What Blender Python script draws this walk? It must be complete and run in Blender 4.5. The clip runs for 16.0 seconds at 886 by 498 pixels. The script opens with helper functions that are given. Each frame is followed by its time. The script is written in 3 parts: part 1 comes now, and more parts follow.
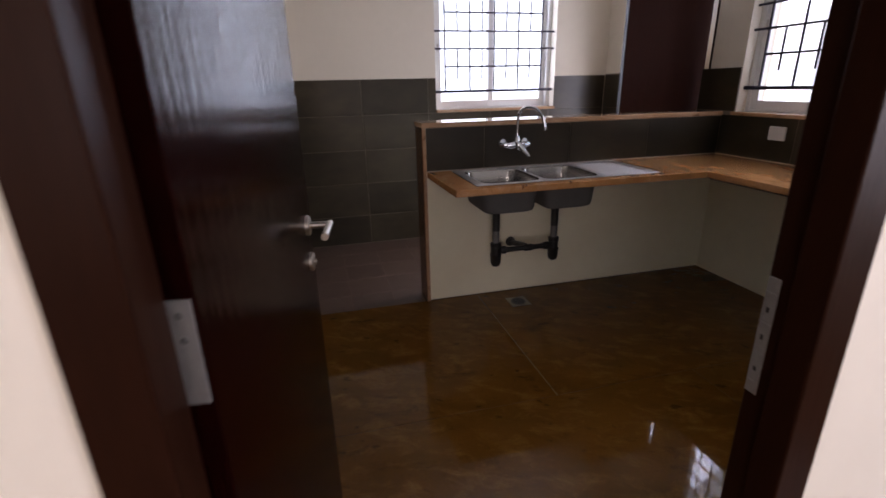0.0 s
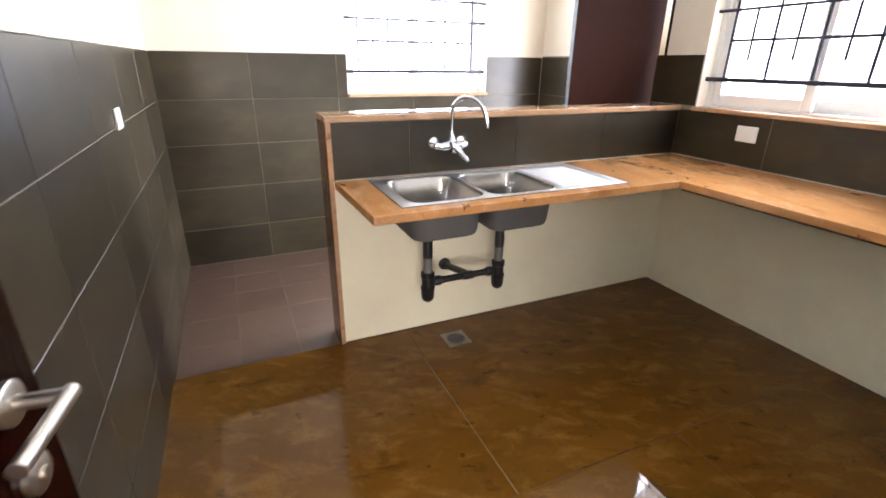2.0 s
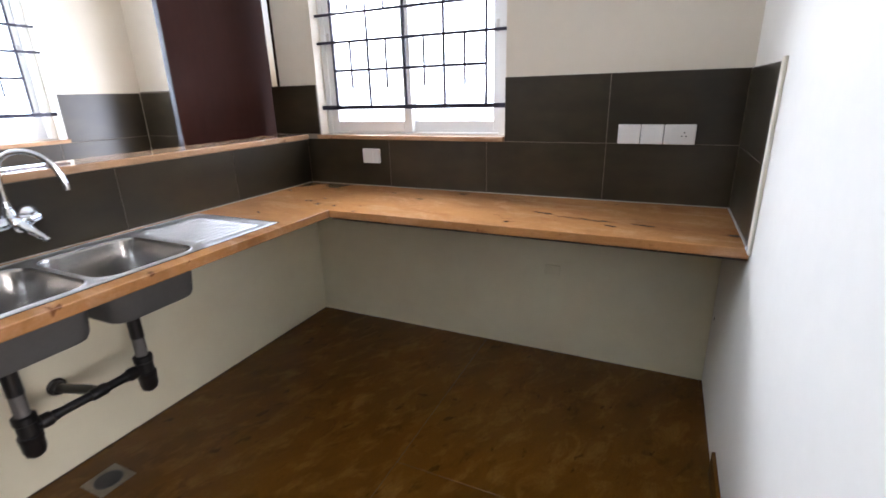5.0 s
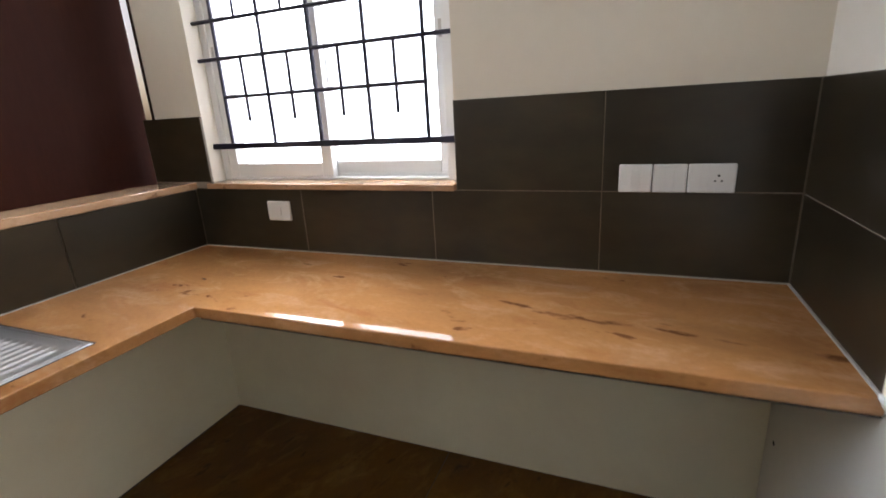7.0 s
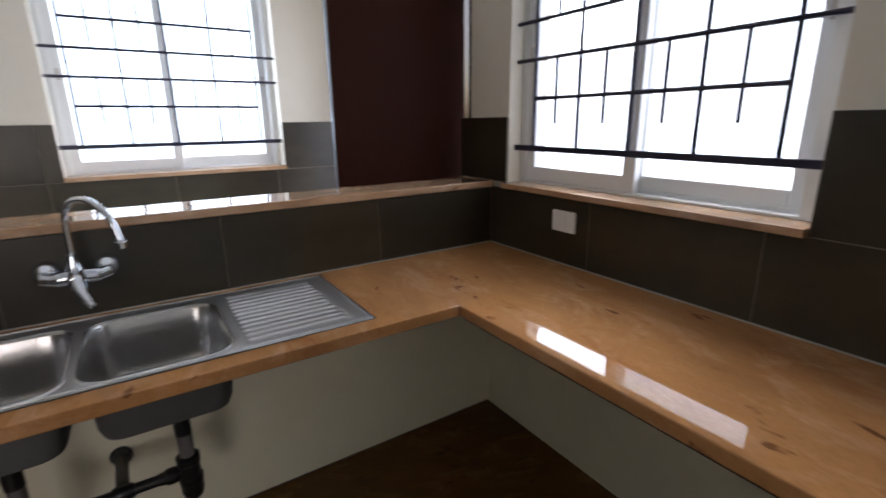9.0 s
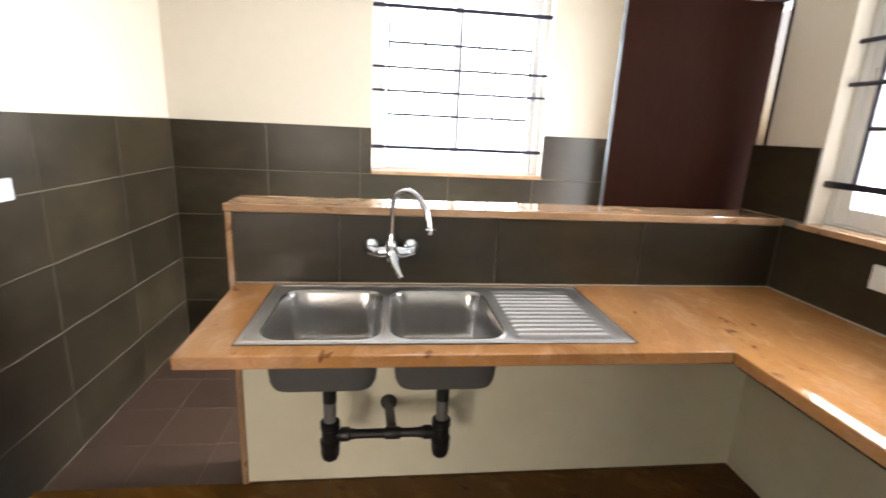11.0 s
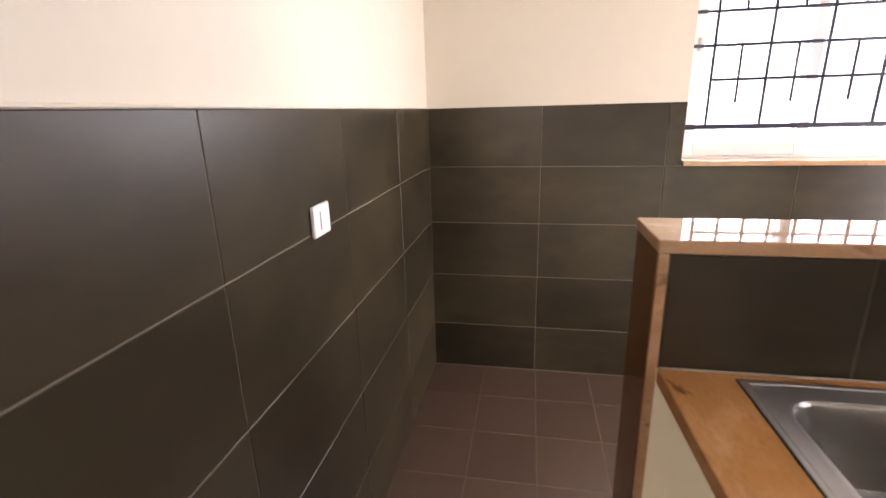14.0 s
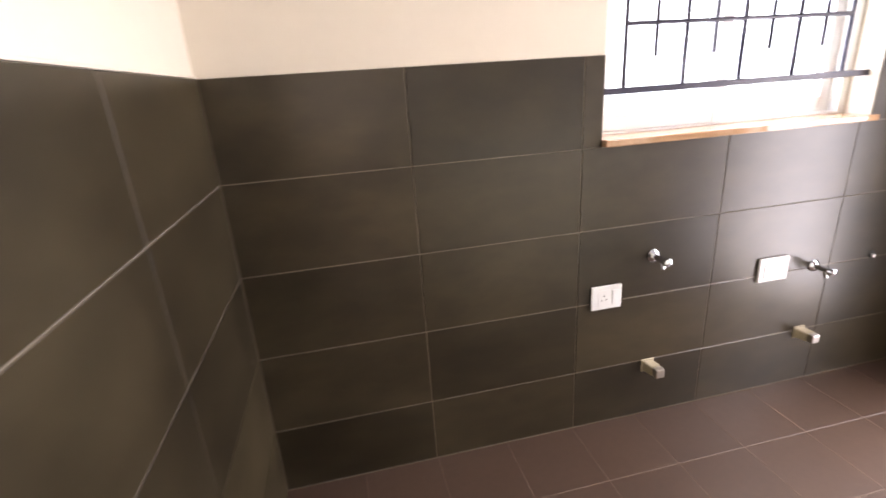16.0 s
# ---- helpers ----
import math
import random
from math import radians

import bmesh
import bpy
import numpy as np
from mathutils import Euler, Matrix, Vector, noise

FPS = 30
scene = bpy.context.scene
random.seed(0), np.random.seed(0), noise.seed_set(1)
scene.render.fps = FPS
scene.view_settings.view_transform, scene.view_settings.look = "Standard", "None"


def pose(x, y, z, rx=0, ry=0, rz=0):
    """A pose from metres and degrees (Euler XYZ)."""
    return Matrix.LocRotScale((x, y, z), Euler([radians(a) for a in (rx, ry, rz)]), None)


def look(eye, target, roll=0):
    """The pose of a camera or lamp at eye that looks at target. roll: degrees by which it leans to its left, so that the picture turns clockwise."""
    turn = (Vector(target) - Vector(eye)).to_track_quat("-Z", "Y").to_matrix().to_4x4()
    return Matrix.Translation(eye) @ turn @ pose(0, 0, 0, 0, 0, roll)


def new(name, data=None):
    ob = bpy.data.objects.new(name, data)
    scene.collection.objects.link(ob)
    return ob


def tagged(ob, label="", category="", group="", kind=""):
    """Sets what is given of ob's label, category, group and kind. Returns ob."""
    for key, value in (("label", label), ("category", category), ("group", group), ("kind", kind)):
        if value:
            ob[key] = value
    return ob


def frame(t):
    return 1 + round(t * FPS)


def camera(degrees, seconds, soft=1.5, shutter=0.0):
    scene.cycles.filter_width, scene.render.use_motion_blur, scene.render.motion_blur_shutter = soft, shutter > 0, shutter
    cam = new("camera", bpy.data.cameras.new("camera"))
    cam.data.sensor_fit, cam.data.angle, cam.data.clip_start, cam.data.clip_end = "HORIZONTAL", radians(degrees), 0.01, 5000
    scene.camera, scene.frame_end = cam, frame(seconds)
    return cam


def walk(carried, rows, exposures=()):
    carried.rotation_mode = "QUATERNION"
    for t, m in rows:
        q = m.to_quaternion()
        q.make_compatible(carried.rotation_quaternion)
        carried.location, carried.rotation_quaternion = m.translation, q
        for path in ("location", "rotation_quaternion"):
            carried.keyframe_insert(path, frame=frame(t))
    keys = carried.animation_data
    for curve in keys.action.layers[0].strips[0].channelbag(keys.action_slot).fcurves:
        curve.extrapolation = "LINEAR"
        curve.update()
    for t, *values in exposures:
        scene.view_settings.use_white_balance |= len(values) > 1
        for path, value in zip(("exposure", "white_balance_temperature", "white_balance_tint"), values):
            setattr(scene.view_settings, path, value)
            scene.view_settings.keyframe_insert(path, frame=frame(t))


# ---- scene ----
cam = camera(86.6, 16.0, soft=1.6, shutter=0.5)
PATH = [
    (0, (0.185, -2.888, 1.402), (0.65, -1.057, 0.745), -1.3),
    (0.5, (0.224, -2.657, 1.386), (0.793, -0.868, 0.695), -0.8),
    (1, (0.253, -2.459, 1.385), (0.891, -0.706, 0.664), -0.1),
    (1.5, (0.345, -2.317, 1.388), (1.067, -0.611, 0.635), 0.3),
    (2, (0.404, -2.2, 1.416), (1.166, -0.504, 0.679), 0.7),
    (2.5, (0.439, -2.091, 1.424), (1.322, -0.438, 0.725), 0.2),
    (3, (0.466, -2.054, 1.412), (1.525, -0.518, 0.692), -0.8),
    (3.5, (0.504, -2.057, 1.415), (1.81, -0.735, 0.675), -1.2),
    (4, (0.535, -2.074, 1.406), (2.038, -0.964, 0.693), -1.4),
    (4.5, (0.541, -2.071, 1.388), (2.206, -1.168, 0.747), -1.3),
    (5, (0.619, -2.039, 1.412), (2.337, -1.232, 0.781), -1.6),
    (5.2, (0.696, -2.037, 1.415), (2.422, -1.236, 0.798), -2.1),
    (7.3, (1.509, -1.86, 1.468), (3.285, -1.133, 0.905), -3.4),
    (7.5, (1.57, -1.857, 1.479), (3.303, -1.042, 0.9), -3.8),
    (8, (1.628, -1.814, 1.471), (3.206, -0.719, 0.913), -2.9),
    (8.5, (1.62, -1.776, 1.466), (2.947, -0.382, 0.923), -2.0),
    (9, (1.58, -1.754, 1.463), (2.634, -0.138, 0.937), -0.7),
    (9.2, (1.578, -1.753, 1.458), (2.532, -0.073, 0.943), -0.1),
    (11.3, (1.316, -1.747, 1.479), (1.403, 0.188, 0.979), 2.6),
    (11.5, (1.267, -1.741, 1.477), (1.251, 0.193, 0.968), 2.4),
    (12, (1.118, -1.71, 1.463), (1.001, 0.218, 0.943), 1.9),
    (12.5, (1.01, -1.607, 1.445), (0.746, 0.295, 0.885), 1.2),
    (13, (0.875, -1.398, 1.46), (0.497, 0.482, 0.892), -0.2),
    (13.5, (0.713, -1.199, 1.451), (0.295, 0.674, 0.886), -0.8),
    (14, (0.531, -1.008, 1.453), (0.179, 0.878, 0.89), -1.5),
    (14.5, (0.435, -0.755, 1.431), (0.19, 1.143, 0.85), -2.1),
    (15, (0.374, -0.497, 1.425), (0.262, 1.403, 0.809), -1.9),
    (15.5, (0.328, -0.242, 1.431), (0.439, 1.651, 0.793), -2.1),
    (16, (0.362, -0.013, 1.408), (0.74, 1.837, 0.749), -3.9),
]
walk(cam, [(t, look(eye, target, roll)) for t, eye, target, roll in PATH], [
    (0.0, -2.00, 6570, 31), (0.5, -0.45, 6570, 30), (1.0, -0.06, 6520, 26), (1.5, 0.06, 6520, 22), (2.0, 0.22, 6570, 20),
    (2.5, 0.05, 6590, 17), (3.0, -0.36, 6490, 18), (3.5, -0.52, 6440, 19), (5.0, -0.33, 6140, 20), (7.5, -0.70, 6640, 18), (8.0, -0.55, 6590, 17), (8.5, -0.98, 6340, 17), (9.0, -1.70, 6240, 19),
    (11.5, -0.22, 7280, 17), (12.5, -0.28, 7530, 23), (13.5, -0.55, 7580, 30), (15.0, -0.76, 7580, 30), (16.0, -0.54, 7380, 29)])

# ---- world, sun and the light of the openings ----
world = bpy.data.worlds.new("world")
scene.world = world
world.use_nodes = True
wn = world.node_tree
sky = wn.nodes.new("ShaderNodeTexSky")
sky.sky_type = "NISHITA"
sky.sun_disc = False
sky.sun_elevation = radians(52)
sky.sun_rotation = radians(40)
sky.dust_density = 4.0
wn.links.new(sky.outputs[0], wn.nodes["Background"].inputs[0])
wn.nodes["Background"].inputs[1].default_value = 0.15

sun = bpy.data.lights.new("sun", "SUN")
sun.energy, sun.angle, sun.color = 1.0, radians(12), (1.0, 0.96, 0.9)
new("sun", sun).matrix_world = look((30, 40, 60), (0, 0, 0))


def sky_lamp(name, eye, target, w, h, power, color=(0.83, 0.915, 1.0)):
    """The daylight that stands in an opening."""
    lamp = bpy.data.lights.new(name, "AREA")
    lamp.shape, lamp.size, lamp.size_y, lamp.energy, lamp.color = "RECTANGLE", w, h, power, color
    ob = new(name, lamp)
    ob.matrix_world = look(eye, target)
    return ob


sky_lamp("daylight_window", (1.86, 1.83, 1.79), (1.86, 0.0, 1.79), 1.3, 1.35, 98, (0.73, 0.865, 1.0))
sky_lamp("daylight_window", (3.33, -0.66, 1.79), (0.0, -0.66, 1.79), 1.5, 1.35, 64)
sky_lamp("daylight_door", (3.33, 0.62, 1.05), (0.0, 0.62, 1.05), 0.95, 2.2, 160)
sky_lamp("daylight_door", (4.15, 0.62, 2.35), (2.35, 0.62, 0.0), 0.8, 1.2, 320)
sky_lamp("daylight_hall", (-0.90, -6.25, 1.55), (-0.90, 0.0, 1.55), 2.1, 1.4, 205, (1.0, 0.95, 0.87))
sky_lamp("daylight_hall", (3.25, -4.10, 1.55), (0.0, -4.10, 1.55), 1.3, 1.3, 320, (0.90, 0.96, 1.0))


# ---- materials ----
def material(name, base, rough=0.5, metal=0.0, vary=0.12, scale=6.0, bump=0.1, bump_scale=60.0, stretch=(1, 1, 1),
             tint=None, tint_scale=2.0, per_piece=0.0, spec=0.5, rough_vary=0.08, coat=0.0):
    """Base colour broken up at two scales, fine relief, and gloss that varies with it."""
    m = bpy.data.materials.new(name)
    m.use_nodes = True
    t = m.node_tree
    n, link = t.nodes, t.links.new
    b = n["Principled BSDF"]
    b.inputs["Metallic"].default_value = metal
    b.inputs["Specular IOR Level"].default_value = spec
    b.inputs["Coat Weight"].default_value = coat
    b.inputs["Coat Roughness"].default_value = 0.08
    co = n.new("ShaderNodeNewGeometry").outputs["Position"]
    mp = n.new("ShaderNodeMapping")
    mp.inputs["Scale"].default_value = stretch
    link(co, mp.inputs[0])

    def noise_of(s, detail=6, r=0.6):
        k = n.new("ShaderNodeTexNoise")
        k.inputs["Scale"].default_value, k.inputs["Detail"].default_value, k.inputs["Roughness"].default_value = s, detail, r
        link(mp.outputs[0], k.inputs["Vector"])
        return k.outputs["Fac"]

    def mix(fac, a, c, kind="MIX"):
        k = n.new("ShaderNodeMix")
        k.data_type, k.blend_type = "RGBA", kind
        for sock, v in ((k.inputs["Factor"], fac), (k.inputs["A"], a), (k.inputs["B"], c)):
            if isinstance(v, (tuple, list)):
                sock.default_value = (*v, 1)
            elif isinstance(v, (float, int)):
                sock.default_value = v
            else:
                link(v, sock)
        return k.outputs["Result"]

    def ramp(fac, lo, hi):
        k = n.new("ShaderNodeMapRange")
        k.inputs["From Min"].default_value, k.inputs["From Max"].default_value = lo, hi
        link(fac, k.inputs["Value"])
        return k.outputs[0]

    fine, broad = noise_of(scale * 6), noise_of(scale)
    dark = tuple(c * (1 - vary) for c in base)
    light = tuple(min(1, c * (1 + vary)) for c in base)
    col = mix(ramp(fine, 0.15, 0.85), dark, light)
    col = mix(ramp(broad, 0.25, 0.75), col, mix(0.5, col, tint or tuple(c * (1 - 1.5 * vary) for c in base)))
    if per_piece:
        info = n.new("ShaderNodeObjectInfo")
        k = n.new("ShaderNodeMapRange")
        k.inputs["To Min"].default_value, k.inputs["To Max"].default_value = 1 - per_piece, 1 + per_piece
        link(info.outputs["Random"], k.inputs["Value"])
        hsv = n.new("ShaderNodeHueSaturation")
        link(k.outputs[0], hsv.inputs["Value"])
        link(col, hsv.inputs["Color"])
        col = hsv.outputs[0]
    link(col, b.inputs["Base Color"])
    k = n.new("ShaderNodeMapRange")
    k.inputs["To Min"].default_value, k.inputs["To Max"].default_value = max(0.01, rough - rough_vary), min(1, rough + rough_vary)
    link(broad, k.inputs["Value"])
    link(k.outputs[0], b.inputs["Roughness"])
    if bump:
        k = n.new("ShaderNodeBump")
        k.inputs["Strength"].default_value, k.inputs["Distance"].default_value = bump, 0.002
        link(noise_of(bump_scale, 4), k.inputs["Height"])
        link(k.outputs[0], b.inputs["Normal"])
    return m


def stone(name, base, vein, dark, scale, rough, streak=(1.0, 1.0, 1.0), turn=0.0, specks=0.0, gloss=0.5, swirl=0.25, fleck=0.655, vein_line=None, wave=0.012):
    """Polished stone: cloudy ground, drawn-out veins and dark inclusions."""
    m = bpy.data.materials.new(name)
    m.use_nodes = True
    t = m.node_tree
    n, link = t.nodes, t.links.new
    b = n["Principled BSDF"]
    co = n.new("ShaderNodeNewGeometry").outputs["Position"]
    mp = n.new("ShaderNodeMapping")
    mp.inputs["Rotation"].default_value = (0, 0, radians(turn))
    link(co, mp.inputs[0])
    st = n.new("ShaderNodeMapping")
    st.inputs["Scale"].default_value = streak
    link(mp.outputs[0], st.inputs[0])

    def noise_of(s, detail, r, dist=0.0):
        k = n.new("ShaderNodeTexNoise")
        for key, v in (("Scale", s), ("Detail", detail), ("Roughness", r), ("Distortion", dist)):
            k.inputs[key].default_value = v
        link(st.outputs[0], k.inputs["Vector"])
        return k.outputs["Fac"]

    def ramp(fac, lo, hi, top=1.0):
        k = n.new("ShaderNodeMapRange")
        k.inputs["From Min"].default_value, k.inputs["From Max"].default_value, k.inputs["To Max"].default_value = lo, hi, top
        link(fac, k.inputs["Value"])
        return k.outputs[0]

    def mix(fac, a, c):
        k = n.new("ShaderNodeMix")
        k.data_type = "RGBA"
        link(fac, k.inputs["Factor"])
        for sock, v in ((k.inputs["A"], a), (k.inputs["B"], c)):
            if isinstance(v, tuple):
                sock.default_value = (*v, 1)
            else:
                link(v, sock)
        return k.outputs["Result"]

    low = tuple(c * 0.66 for c in base)
    b.inputs["Specular IOR Level"].default_value = gloss
    col = mix(ramp(noise_of(scale, 7, 0.62, swirl), 0.32, 0.68), low, base)
    col = mix(ramp(noise_of(scale * 2.7, 8, 0.68, swirl), 0.50, 0.74, 0.7), col, vein)
    col = mix(ramp(noise_of(scale * 1.9, 10, 0.74, swirl * 1.5), 0.57, 0.72, 0.8), col, dark)
    col = mix(ramp(noise_of(scale * 34, 4, 0.7), 0.40, 0.75, 0.42), col, tuple(c * 0.55 for c in base))
    col = mix(ramp(noise_of(scale * 4.2, 3, 0.55, 0.3), fleck, fleck + 0.045, specks), col, tuple(c * 0.4 for c in dark))
    if vein_line:
        # one broken dark mineral vein that runs the length of the slab, leaning a little
        def calc(kind, *values):
            k = n.new("ShaderNodeMath")
            k.operation = kind
            for sock, v in zip(k.inputs, values):
                if isinstance(v, (float, int)):
                    sock.default_value = v
                else:
                    link(v, sock)
            return k.outputs[0]
        xyz = n.new("ShaderNodeSeparateXYZ")
        link(co, xyz.inputs[0])
        off = calc("SUBTRACT", xyz.outputs["X"], calc("MULTIPLY_ADD", xyz.outputs["Y"], vein_line[1], vein_line[0]))
        wander = calc("MULTIPLY_ADD", noise_of(9, 4, 0.6), 0.16, -0.08)
        away = calc("ABSOLUTE", calc("ADD", off, wander))
        near = ramp(away, 0.013, 0.003)
        broken = calc("MULTIPLY", ramp(noise_of(15, 3, 0.6), 0.46, 0.56), ramp(xyz.outputs["Y"], -1.10, -1.30))
        col = mix(calc("MULTIPLY", calc("MULTIPLY", near, broken), 0.8), col, tuple(c * 0.3 for c in dark))
    link(col, b.inputs["Base Color"])
    k = n.new("ShaderNodeMapRange")
    k.inputs["To Min"].default_value, k.inputs["To Max"].default_value = rough * 0.5, rough * 1.6
    link(noise_of(scale * 4, 5, 0.6), k.inputs["Value"])
    link(k.outputs[0], b.inputs["Roughness"])
    k = n.new("ShaderNodeBump")
    k.inputs["Strength"].default_value, k.inputs["Distance"].default_value = wave, 0.002
    link(noise_of(scale * 3, 3, 0.5), k.inputs["Height"])
    link(k.outputs[0], b.inputs["Normal"])
    return m


cream = material("cream wall paint", (0.715, 0.652, 0.545), 0.62, vary=0.03, scale=2.5, bump=0.15, bump_scale=35, spec=0.3)
white_wall = material("off-white wall paint", (0.80, 0.775, 0.70), 0.55, vary=0.03, scale=2.5, bump=0.15, bump_scale=35, spec=0.3)
under_paint = material("pale cream low wall paint", (0.865, 0.845, 0.665), 0.5, vary=0.04, scale=1.6, bump=0.2, bump_scale=25, spec=0.3, tint=(0.70, 0.61, 0.45))
ceiling_paint = material("white ceiling paint", (0.82, 0.80, 0.75), 0.8, vary=0.02, bump=0.1)


def tile_surface(name, low, high, rough):
    """Satin porcelain: slow clouds of colour, a faint drawn grain, and gloss that wanders a little."""
    m = bpy.data.materials.new(name)
    m.use_nodes = True
    t = m.node_tree
    n, link = t.nodes, t.links.new
    b = n["Principled BSDF"]
    co = n.new("ShaderNodeNewGeometry").outputs["Position"]

    def noise_of(scale, detail, stretch):
        mp = n.new("ShaderNodeMapping")
        mp.inputs["Scale"].default_value = stretch
        link(co, mp.inputs[0])
        k = n.new("ShaderNodeTexNoise")
        k.inputs["Scale"].default_value, k.inputs["Detail"].default_value = scale, detail
        link(mp.outputs[0], k.inputs["Vector"])
        return k.outputs["Fac"]

    def span(value, lo, hi):
        k = n.new("ShaderNodeMapRange")
        k.interpolation_type = "SMOOTHSTEP"
        k.inputs["From Min"].default_value, k.inputs["From Max"].default_value = 0.2, 0.8
        k.inputs["To Min"].default_value, k.inputs["To Max"].default_value = lo, hi
        link(value, k.inputs["Value"])
        return k.outputs[0]
    clouds, grain = noise_of(2.6, 6, (1, 1, 1.6)), noise_of(7, 6, (1, 1, 2.4))
    mixer = n.new("ShaderNodeMix")
    mixer.data_type = "RGBA"
    mixer.inputs["A"].default_value, mixer.inputs["B"].default_value = (*low, 1), (*high, 1)
    link(span(clouds, 0.0, 1.0), mixer.inputs["Factor"])
    hsv = n.new("ShaderNodeHueSaturation")
    link(mixer.outputs["Result"], hsv.inputs["Color"])
    info = n.new("ShaderNodeObjectInfo")
    k = n.new("ShaderNodeMath")
    k.operation = "MULTIPLY"
    link(span(info.outputs["Random"], 0.80, 1.19), k.inputs[0])
    link(span(grain, 0.85, 1.15), k.inputs[1])
    link(k.outputs[0], hsv.inputs["Value"])
    link(hsv.outputs[0], b.inputs["Base Color"])
    link(span(noise_of(2.6, 3, (1, 1, 1)), rough - 0.005, rough + 0.04), b.inputs["Roughness"])
    b.inputs["Specular IOR Level"].default_value = 0.48
    return m


wall_tile = tile_surface("charcoal wall tile", (0.0195, 0.0144, 0.0078), (0.0425, 0.0322, 0.0178), 0.29)
grout = material("pale tile grout", (0.20, 0.172, 0.135), 0.85, vary=0.15, scale=12)
floor_tile = material("red-brown floor tile", (0.070, 0.042, 0.029), 0.37, vary=0.14, scale=6, bump=0.1, bump_scale=40, per_piece=0.07)
floor_grout = material("brown floor grout", (0.125, 0.085, 0.060), 0.85, vary=0.2, scale=10)
floor_stone = stone("polished brown floor stone", (0.138, 0.058, 0.0090), (0.240, 0.122, 0.032), (0.027, 0.009, 0.0018), 2.0, 0.034, (1.0, 2.0, 1.0), 24, 0.5, wave=0.02, gloss=0.25, swirl=0.5)
joint_fill = material("floor joint filler", (0.072, 0.037, 0.012), 0.6, vary=0.3, scale=9)
pale_joint = material("pale joint filler", (0.17, 0.108, 0.052), 0.6, vary=0.5, scale=9)
counter_stone = stone("polished tan granite", (0.515, 0.242, 0.088), (0.63, 0.370, 0.205), (0.30, 0.098, 0.030), 3.6, 0.025, (1.0, 0.42, 1.0), 8, 0.78, swirl=0.7, fleck=0.672, vein_line=(2.84, 0.13))
ledge_stone = stone("polished pink-tan granite", (0.50, 0.30, 0.17), (0.60, 0.42, 0.29), (0.30, 0.14, 0.07), 4.0, 0.03, (0.6, 1.0, 1.0), 0, 0.6)
cap_stone = stone("brown granite edge", (0.175, 0.070, 0.023), (0.23, 0.105, 0.040), (0.08, 0.028, 0.010), 8.0, 0.13, (1, 1, 0.6), 0, 0.45, fleck=0.66)
seal_white = material("off-white joint sealant", (0.42, 0.39, 0.34), 0.7, vary=0.2, scale=20)
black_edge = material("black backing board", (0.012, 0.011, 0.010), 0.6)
door_wood = material("dark red-brown varnished wood", (0.0085, 0.0012, 0.0009), 0.16, vary=0.28, scale=3.5, bump=0.6, bump_scale=8,
                     stretch=(6, 6, 0.9), rough_vary=0.03, spec=0.07)
matt_wood = material("dark brown matt door skin", (0.036, 0.0112, 0.0070), 0.48, vary=0.15, scale=3.5, bump=0.1, bump_scale=12, stretch=(5, 5, 0.6), spec=0.04)
frame_wood = material("dark varnished frame timber", (0.020, 0.0068, 0.0036), 0.36, vary=0.25, scale=4, bump=0.15, bump_scale=20, stretch=(6, 6, 0.6), spec=0.06)
door_edge = material("dull lipping of a door edge", (0.040, 0.034, 0.036), 0.45)
steel = material("brushed stainless steel", (0.475, 0.462, 0.45), 0.245, 1.0, vary=0.07, scale=10, bump=0.0, bump_scale=150, stretch=(6, 6, 1), rough_vary=0.01)
deck_steel = material("brushed steel deck", (0.60, 0.598, 0.60), 0.40, 1.0, vary=0.05, scale=10, bump=0.0, stretch=(1, 6, 1), rough_vary=0.03)
zinc = material("dull zinc-plated plate", (0.36, 0.355, 0.35), 0.40, 0.6, vary=0.2, scale=12, bump=0.1, bump_scale=60, rough_vary=0.04)
tarnish = material("tarnished drain metal", (0.24, 0.20, 0.155), 0.45, 0.55, vary=0.3, scale=14, bump=0.1, rough_vary=0.05)
satin = material("satin nickel", (0.55, 0.52, 0.48), 0.32, 1.0, vary=0.05, bump=0.02)
chrome = material("polished chrome", (0.74, 0.785, 0.85), 0.06, 1.0, vary=0.03, bump=0.0, rough_vary=0.03)
undercoat = material("grey sound-deadening coat", (0.092, 0.092, 0.092), 0.75, vary=0.1, scale=20, bump=0.2, bump_scale=200)
black_plastic = material("black plastic pipe", (0.012, 0.012, 0.013), 0.38, vary=0.2, scale=12, bump=0.05)
grey_plastic = material("dusty grey plastic pipe", (0.15, 0.145, 0.14), 0.5, vary=0.15, scale=20)
white_plastic = material("white switch plastic", (0.76, 0.76, 0.745), 0.3, vary=0.02, bump=0.0)
dark_slot = material("dark slot", (0.02, 0.02, 0.02), 0.6)
upvc = material("white window frame", (0.82, 0.82, 0.80), 0.32, vary=0.03, scale=4, bump=0.03)
grille_paint = material("black enamel grille", (0.016, 0.015, 0.034), 0.38, vary=0.2, scale=15, bump=0.1, bump_scale=80)
putty = material("beige pipe stub", (0.46, 0.40, 0.28), 0.55, vary=0.15, scale=20)
concrete = material("pale outdoor concrete", (0.42, 0.40, 0.37), 0.85, vary=0.15, scale=1.2, bump=0.3, bump_scale=20)

glass = bpy.data.materials.new("clear window glass")
glass.use_nodes = True
gb = glass.node_tree.nodes["Principled BSDF"]
gb.inputs["Transmission Weight"].default_value, gb.inputs["Roughness"].default_value, gb.inputs["IOR"].default_value = 1.0, 0.0, 1.02
gb.inputs["Base Color"].default_value = (0.97, 0.99, 0.98, 1)


